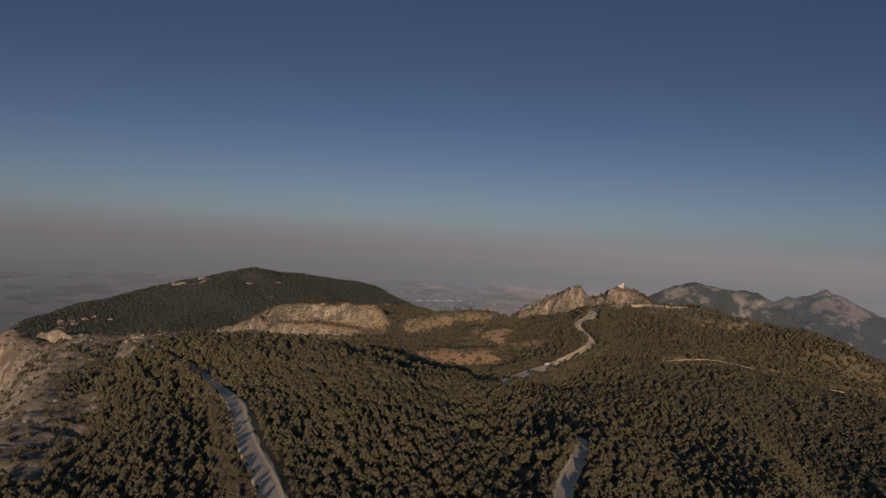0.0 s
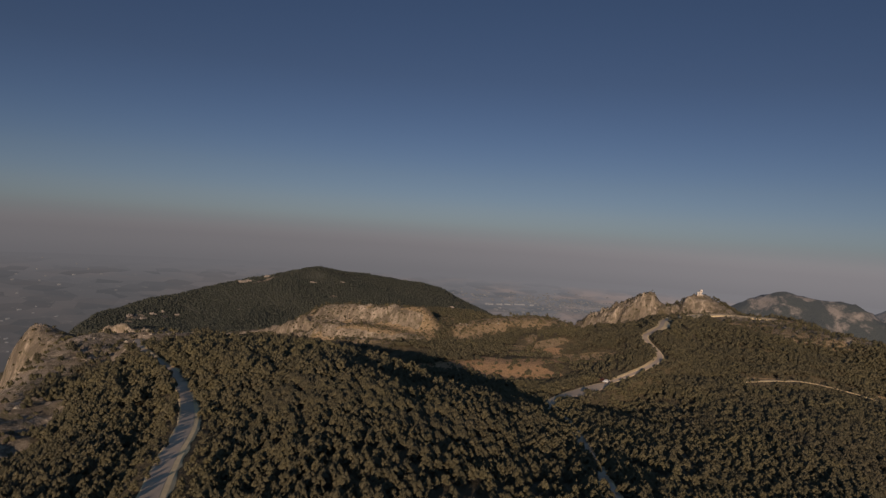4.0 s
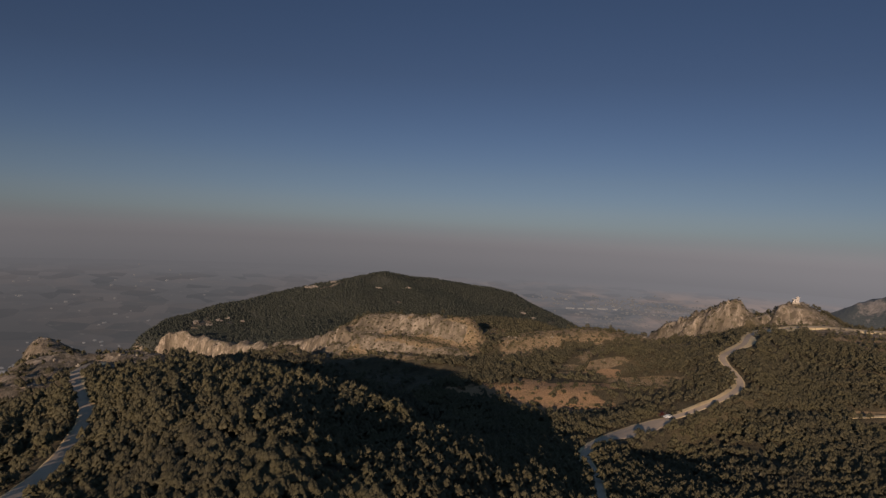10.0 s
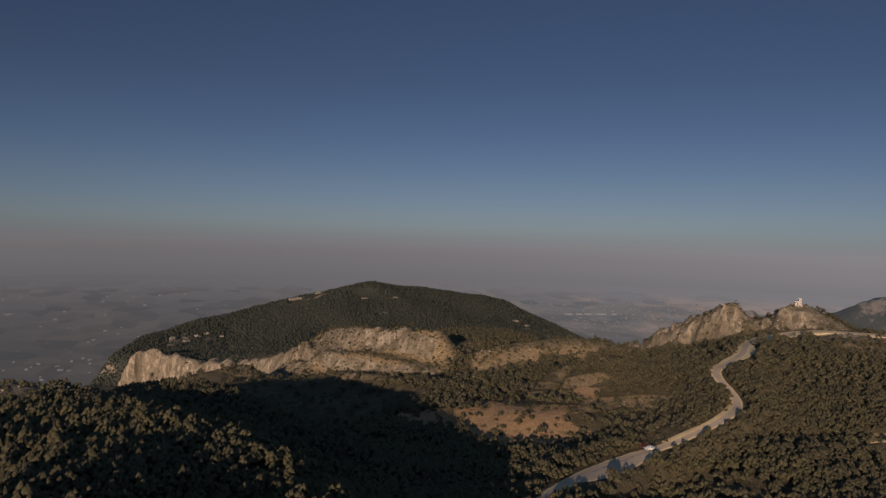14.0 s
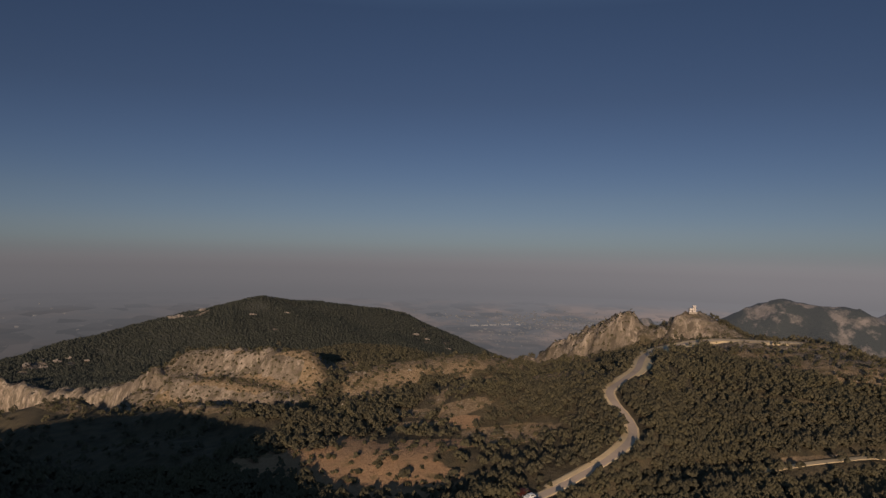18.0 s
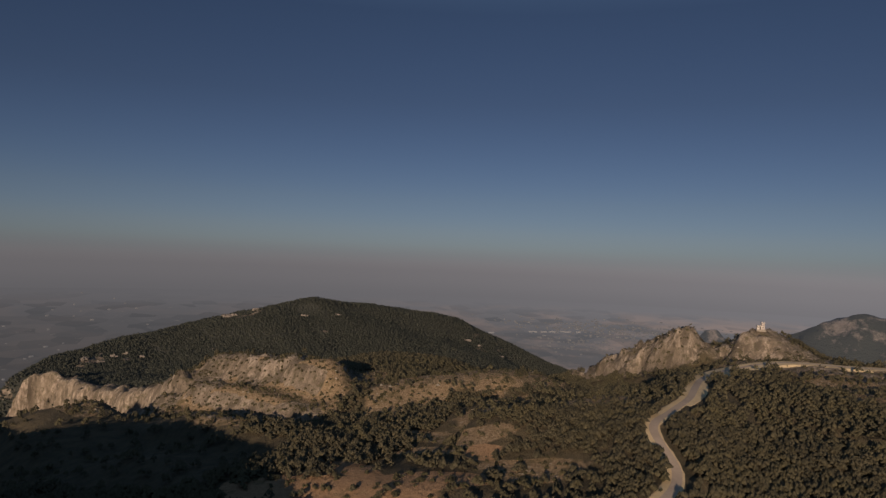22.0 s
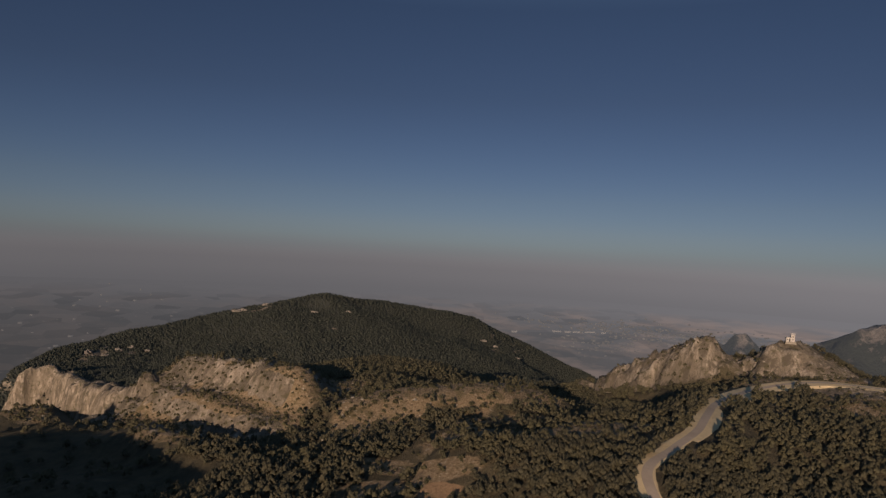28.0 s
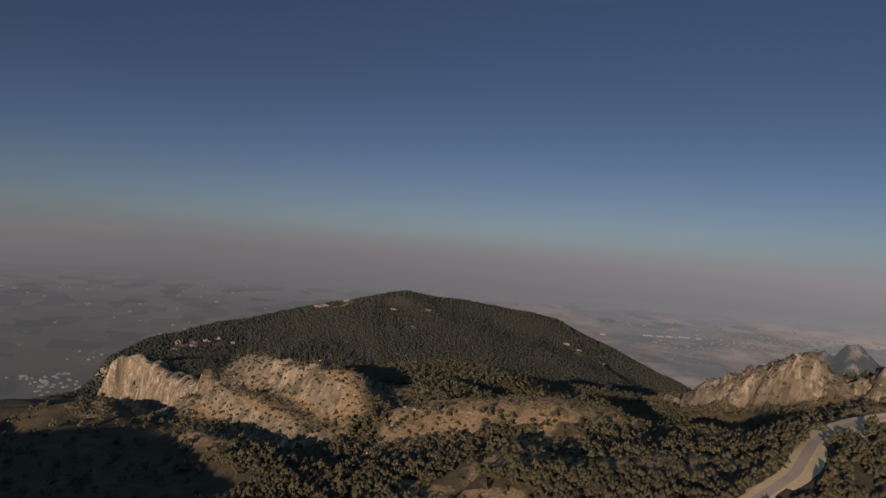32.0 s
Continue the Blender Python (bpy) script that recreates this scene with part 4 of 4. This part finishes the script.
paint_.b.inputs["Specular IOR Level"].default_value = 0.5
maroon_ = Mat("maroon_car_paint", 0.35)
MAROON = maroon_.colour(maroon_.mix(maroon_.noise(3), (0.035, 0.011, 0.009), (0.055, 0.016, 0.012))).m
CAR = paint_.colour(paint_.mix(paint_.noise(3), (0.55, 0.55, 0.55), (0.65, 0.65, 0.64))).m


def slab(bm, size, at, bevel=0.0):
    made = bmesh.ops.create_cube(bm, size=1, matrix=Matrix.Translation(at) @ Matrix.Diagonal((*size, 1)))
    if bevel:
        bmesh.ops.bevel(bm, geom=list({e for v in made["verts"] for e in v.link_edges}), offset=bevel, segments=2, affect="EDGES")


def block(name, size, at, material, parent, label="", bevel=0.03):
    bm = bmesh.new()
    slab(bm, size, at, bevel)
    return part_bm(name, bm, material, parent, label)


def tube(name, radius, length, at, material, parent, top=None, sides=10, turn=None, label=""):
    bm = bmesh.new()
    bmesh.ops.create_cone(bm, cap_ends=True, segments=sides, radius1=radius, radius2=radius if top is None else top, depth=length,
                          matrix=Matrix.Translation(at) @ (turn or Matrix.Identity(4)))
    return part_bm(name, bm, material, parent, label)


def gable(name, lx, ly, rise, at, material, parent, label=""):
    """A pitched roof with thickness and eaves."""
    bm = bmesh.new()
    outline = [(-ly / 2, 0), (0, rise), (ly / 2, 0), (ly / 2, 0.16), (0, rise + 0.2), (-ly / 2, 0.16)]
    a = [bm.verts.new((at[0] - lx / 2, at[1] + y, at[2] + z)) for y, z in outline]
    b = [bm.verts.new((at[0] + lx / 2, at[1] + y, at[2] + z)) for y, z in outline]
    bm.faces.new(a[::-1])
    bm.faces.new(b)
    for i in range(6):
        j = (i + 1) % 6
        bm.faces.new((a[i], a[j], b[j], b[i]))
    return part_bm(name, bm, material, parent, label)


def window(at, parent, wide=0.9, high=1.0):
    w = block("window", (wide, 0.10, high), at, PAINT, parent)
    block("pane", (wide - 0.16, 0.04, high - 0.16), (at[0], at[1] - 0.06, at[2]), GLASS, w, bevel=0.0)
    block("sill", (wide + 0.2, 0.2, 0.07), (at[0], at[1] - 0.08, at[2] - high / 2 - 0.04), PLASTER, w, bevel=0.01)


def summit_hut():
    hut = new("lookout_hut")
    block("plinth", (5.8, 4.0, 1.4), (0, 0.2, -0.5), STONE, hut, "rough limestone plinth", 0.08)
    block("wall", (2.7, 2.5, 2.4), (-1.2, 0.2, 1.4), PLASTER, hut, "grey plastered lower room")
    block("roof", (3.0, 2.8, 0.18), (-1.2, 0.2, 2.69), PLASTER, hut, "flat concrete roof slab")
    block("wall", (2.0, 2.2, 3.9), (1.16, 0.2, 2.15), PAINT, hut, "white painted tower room")
    gable("roof", 2.3, 2.6, 0.8, (1.16, 0.2, 4.1), PAINT, hut, "white pitched roof")
    door = block("door", (0.8, 0.08, 1.95), (-0.6, -1.08, 1.18), DARK, hut, "dark timber door")
    block("handle", (0.05, 0.08, 0.14), (-0.3, -1.14, 1.18), STEEL, door, bevel=0.0)
    window((-1.9, -1.07, 1.6), hut, 0.7, 0.8)
    for wz in (1.5, 3.2):
        window((1.16, -0.92, wz), hut, 0.7, 0.8)
    mast = tube("mast", 0.05, 3.4, (-0.1, 0.9, 4.4), STEEL, hut, 0.03, label="thin steel mast")
    for k in (0, 1):
        tube("aerial", 0.02, 0.8, (-0.1, 0.9, 5.2 + 0.5 * k), STEEL, mast, turn=Matrix.Rotation(radians(90), 4, "Y"), sides=6)
    hut.matrix_basis = pose(1.5, 733, float(lay(np.array([1.5]), np.array([733.0]))[0]) + 0.5, 0, 0, 12)
    return tagged(hut, "small white lookout hut on the rocky summit", "hut")


summit_hut()


def car(body, place, label):
    thing = new("car")
    bm = bmesh.new()
    side = [(-2.0, 0.35), (-2.05, 0.75), (-1.9, 0.95), (-1.15, 1.02), (-0.55, 1.46), (0.75, 1.48), (1.55, 1.0), (1.95, 0.9), (2.02, 0.55), (1.95, 0.32)]
    a = [bm.verts.new((x, -0.84 if z < 1.1 else -0.66, z)) for x, z in side]
    b = [bm.verts.new((x, 0.84 if z < 1.1 else 0.66, z)) for x, z in side]
    bm.faces.new(a)
    bm.faces.new(b[::-1])
    for i in range(len(side)):
        j = (i + 1) % len(side)
        bm.faces.new((a[j], a[i], b[i], b[j]))
    bmesh.ops.recalc_face_normals(bm, faces=bm.faces)
    bmesh.ops.bevel(bm, geom=list(bm.edges), offset=0.06, segments=2, affect="EDGES")
    part_bm("body", bm, body, thing)
    for sx, tilt in ((1.17, 58), (-0.86, -50)):
        bm = bmesh.new()
        bmesh.ops.create_cube(bm, size=1, matrix=Matrix.Translation((sx, 0, 1.25)) @ Matrix.Rotation(radians(tilt), 4, "Y") @ Matrix.Diagonal((0.05, 1.2, 0.62, 1)))
        part_bm("windscreen" if sx < 0 else "rear_window", bm, GLASS, thing)
    for sy in (-1, 1):
        block("side_window", (1.5, 0.05, 0.36), (0.15, 0.77 * sy, 1.22), GLASS, thing, bevel=0.01)
        block("headlight", (0.06, 0.34, 0.16), (-2.03, 0.58 * sy, 0.72), GLASS, thing, bevel=0.015)
        block("tail_light", (0.06, 0.26, 0.18), (2.0, 0.62 * sy, 0.78), TILE, thing, bevel=0.015)
        for wx in (-1.25, 1.25):
            wheel = tube("wheel", 0.32, 0.2, (wx, 0.76 * sy, 0.32), RUBBER, thing, turn=Matrix.Rotation(radians(90), 4, "X"), sides=18)
            tube("rim", 0.19, 0.22, (wx, 0.76 * sy, 0.32), STEEL, wheel, turn=Matrix.Rotation(radians(90), 4, "X"), sides=14)
    block("bumper", (0.14, 1.6, 0.2), (-2.04, 0, 0.45), DARK, thing)
    thing.matrix_basis = place
    return tagged(thing, label, "car", "cars stopped on the road")


car(CAR, pose(-37.6, 385.2, 521.2, 0, 0, 55), "small white car stopped at the edge of the asphalt road")
car(MAROON, pose(-40.2, 387.6, 521.0, 0, 0, 58) @ Matrix.Diagonal((1.0, 1.05, 1.3, 1)), "tall dark red car standing beside a white one")


# boulders along the brinks, banks and bald backs
def boulder(seed):
    rng = np.random.RandomState(seed)
    bm = bmesh.new()
    bmesh.ops.create_icosphere(bm, subdivisions=2, radius=1)
    for v in bm.verts:
        p = v.co
        k = 0.72 + 0.55 * noise.noise(p * 1.3 + Vector((seed * 3.1, 0, 0))) + 0.18 * noise.noise(p * 3.1 + Vector((0, seed, 0)))
        v.co = Vector((p.x * k * 1.15, p.y * k * 0.9, max(p.z, -0.5) * k * 0.75))
    me = bpy.data.meshes.new("boulder")
    bm.to_mesh(me)
    bm.free()
    me.materials.append(STONE)
    return tagged(new("boulder", me), "pale weathered limestone boulder half sunk in the ground", "boulder", "boulders on the bald ground")


rocks = [boulder(s) for s in range(1, 6)]
rng = np.random.RandomState(77)
placed = 0
for _ in range(6000):
    if placed >= 200:
        break
    bx, by = ((-330 + 190 * rng.rand(), 470 + 110 * rng.rand()) if rng.rand() < 0.45 else (-240 + 80 * rng.rand(), 150 + 130 * rng.rand()) if rng.rand() < 0.4
              else (-120 + 190 * rng.rand(), 540 + 250 * rng.rand()))
    ax, ay = np.array([bx]), np.array([by])
    stone, straw, soil = cover(ax, ay)
    if rng.rand() > 0.8 * stone[0] + 0.45 * straw[0] or not clear_of_roads(ax, ay)[0]:
        continue
    s = 0.35 + 0.8 * rng.rand() ** 2
    m = Matrix.LocRotScale((bx, by, float(lay(ax, ay)[0]) + 0.1 * s), Euler((0, 0, rng.rand() * 6.3)), (s, s * (0.7 + 0.5 * rng.rand()), s * (0.7 + 0.6 * rng.rand())))
    if placed < len(rocks):
        rocks[placed].matrix_basis = m
    else:
        copy_thing(rocks[placed % 5], Matrix.Identity(4)).matrix_basis = m
    placed += 1


# limestone dulled and darkened, the haze of distance put into its colour
DULL_STONE = plain_coat("outcrop_stone_hazed", (0.20, 0.175, 0.15), 0.95, 0.35, 0.5)


# pale outcrops that stand out of the woods on the great hill and along the brinks
def outcrop(seed, length, depth, tall, lumps):
    rng = np.random.RandomState(seed)
    bm = bmesh.new()
    for k in range(lumps):
        f = (k + 0.5) / lumps - 0.5
        size = 0.7 + 0.5 * rng.rand() - 0.5 * abs(f)
        made = bmesh.ops.create_icosphere(bm, subdivisions=3, radius=1)
        at = Vector((f * length, (rng.rand() - 0.5) * depth * 0.5, 0))
        for v in made["verts"]:
            p = v.co.copy()
            d = 0.75 + 0.45 * noise.noise(p * 1.4 + Vector((seed, k * 3.7, 0))) + 0.30 * abs(noise.noise(p * 3.3 + Vector((k, seed, 2)))) + 0.12 * noise.noise(p * 8)
            v.co = at + Vector((p.x * d * length / lumps * 0.95, p.y * d * depth * 0.5, max(p.z, -0.35) * d * tall * size))
    me = bpy.data.meshes.new("rock_outcrop")
    bm.to_mesh(me)
    bm.free()
    me.materials.append(DULL_STONE)
    return tagged(new("rock_outcrop", me), "pale limestone outcrop rising from dark pine wood", "outcrop", "outcrops of the great hill")


for seed, (ox, oy, length, depth, tall, turn, lumps) in enumerate((
        (-836, 1122, 50, 14, 6, 55, 6), (-812, 1154, 24, 8, 4, 53, 4), (-711, 1150, 26, 5, 2.6, 20, 5), (-660, 1185, 12, 4, 2.0, 10, 3), (-868, 928, 9, 7, 4.5, 20, 2), (-867, 908, 12, 8, 4, 60, 3),
        (-866, 885, 16, 9, 4.5, 40, 4), (-876, 868, 14, 9, 5, 80, 4), (-842, 938, 8, 6, 3.5, 0, 2), (-753, 991, 9, 5, 2.5, 10, 2), (-504, 1390, 16, 6, 3.5, 30, 4), (-484, 1400, 14, 6, 3, 30, 3), (-440, 1404, 10, 6, 3.5, 30, 3))):
    length, depth, tall = length * 0.8, depth * 0.8, tall * 0.9
    oz = float(lay(np.array([ox * 1.0]), np.array([oy * 1.0]))[0])
    outcrop(seed + 3, length, depth, tall, lumps).matrix_basis = pose(ox, oy, oz + 1.2, 0, 0, turn)


# thorn bushes standing singly on the clearing and the straw-coloured back
def bush(seed):
    verts, faces = clump_template(12, 1.4, 2.6, seed, 6)
    me = bpy.data.meshes.new("thorn_bush")
    build_mesh(me, verts * (1, 1, 1) - (0, 0, 0.35), faces)
    me.materials.append(SHRUB)
    return tagged(new("thorn_bush", me), "dark rounded thorn bush on dry bare ground", "bush", "bushes on the bald ground")


bushes = [bush(s) for s in (61, 62, 63, 64)]
rng = np.random.RandomState(31)
placed = 0
for _ in range(4000):
    if placed >= 140:
        break
    bx, by = (-150 + 95 * rng.rand(), 385 + 65 * rng.rand()) if rng.rand() < 0.45 else (-190 + 100 * rng.rand(), 520 + 100 * rng.rand())
    ax, ay = np.array([bx]), np.array([by])
    stone, straw, soil = cover(ax, ay)
    if max(straw[0], soil[0]) < 0.6 or not clear_of_roads(ax, ay)[0]:
        continue
    s = 0.5 + 0.7 * rng.rand()
    m = Matrix.LocRotScale((bx, by, float(lay(ax, ay)[0])), Euler((0, 0, rng.rand() * 6.3)), (s * 1.2, s, s * (0.7 + 0.4 * rng.rand())))
    if placed < len(bushes):
        bushes[placed].matrix_basis = m
    else:
        copy_thing(bushes[placed % 4], Matrix.Identity(4)).matrix_basis = m
    placed += 1


# a row of long white sheds at the edge of the far town
def shed(x, y, length, turn):
    thing = new("industrial_shed")
    glow_wall = bpy.data.materials.get("far_shed_wall_hazed")
    if not glow_wall:
        m = Mat("far_shed_wall_hazed", 0.8)
        m.colour(m.mix(m.noise(0.3), (0.5, 0.48, 0.46), (0.66, 0.64, 0.62)))
        # flat emission mixed into walls and roof to paint haze on them
        glow = m.node("ShaderNodeEmission")
        glow.inputs["Color"].default_value = (0.115, 0.112, 0.118, 1)
        blend = m.node("ShaderNodeMixShader")
        blend.inputs[0].default_value = 0.80
        m.link(m.b.outputs[0], blend.inputs[1])
        m.link(glow.outputs[0], blend.inputs[2])
        m.link(blend.outputs[0], m.t.nodes["Material Output"].inputs["Surface"])
        glow_wall = m.m
    block("wall", (length, 16, 6), (0, 0, 3), glow_wall, thing, "white sheet-metal wall", 0.1)
    gable("roof", length + 1, 17, 2.5, (0, 0, 6.05), glow_wall, thing, "pale pitched sheet roof")
    thing.matrix_basis = pose(x, y, plain_height(math.hypot(x, y - 150)) - 0.3, 0, 0, turn)
    return tagged(thing, "long white industrial shed on the hazy plain", "shed", "sheds at the edge of the town")


for x, y, length, turn in ((-1150, 3722, 46, 30), (-1098, 3752, 34, 32), (-1052, 3784, 52, 30), (-995, 3822, 60, 34), (-930, 3850, 26, 30), (-1330, 3560, 30, 28)):
    shed(x, y, length, turn)
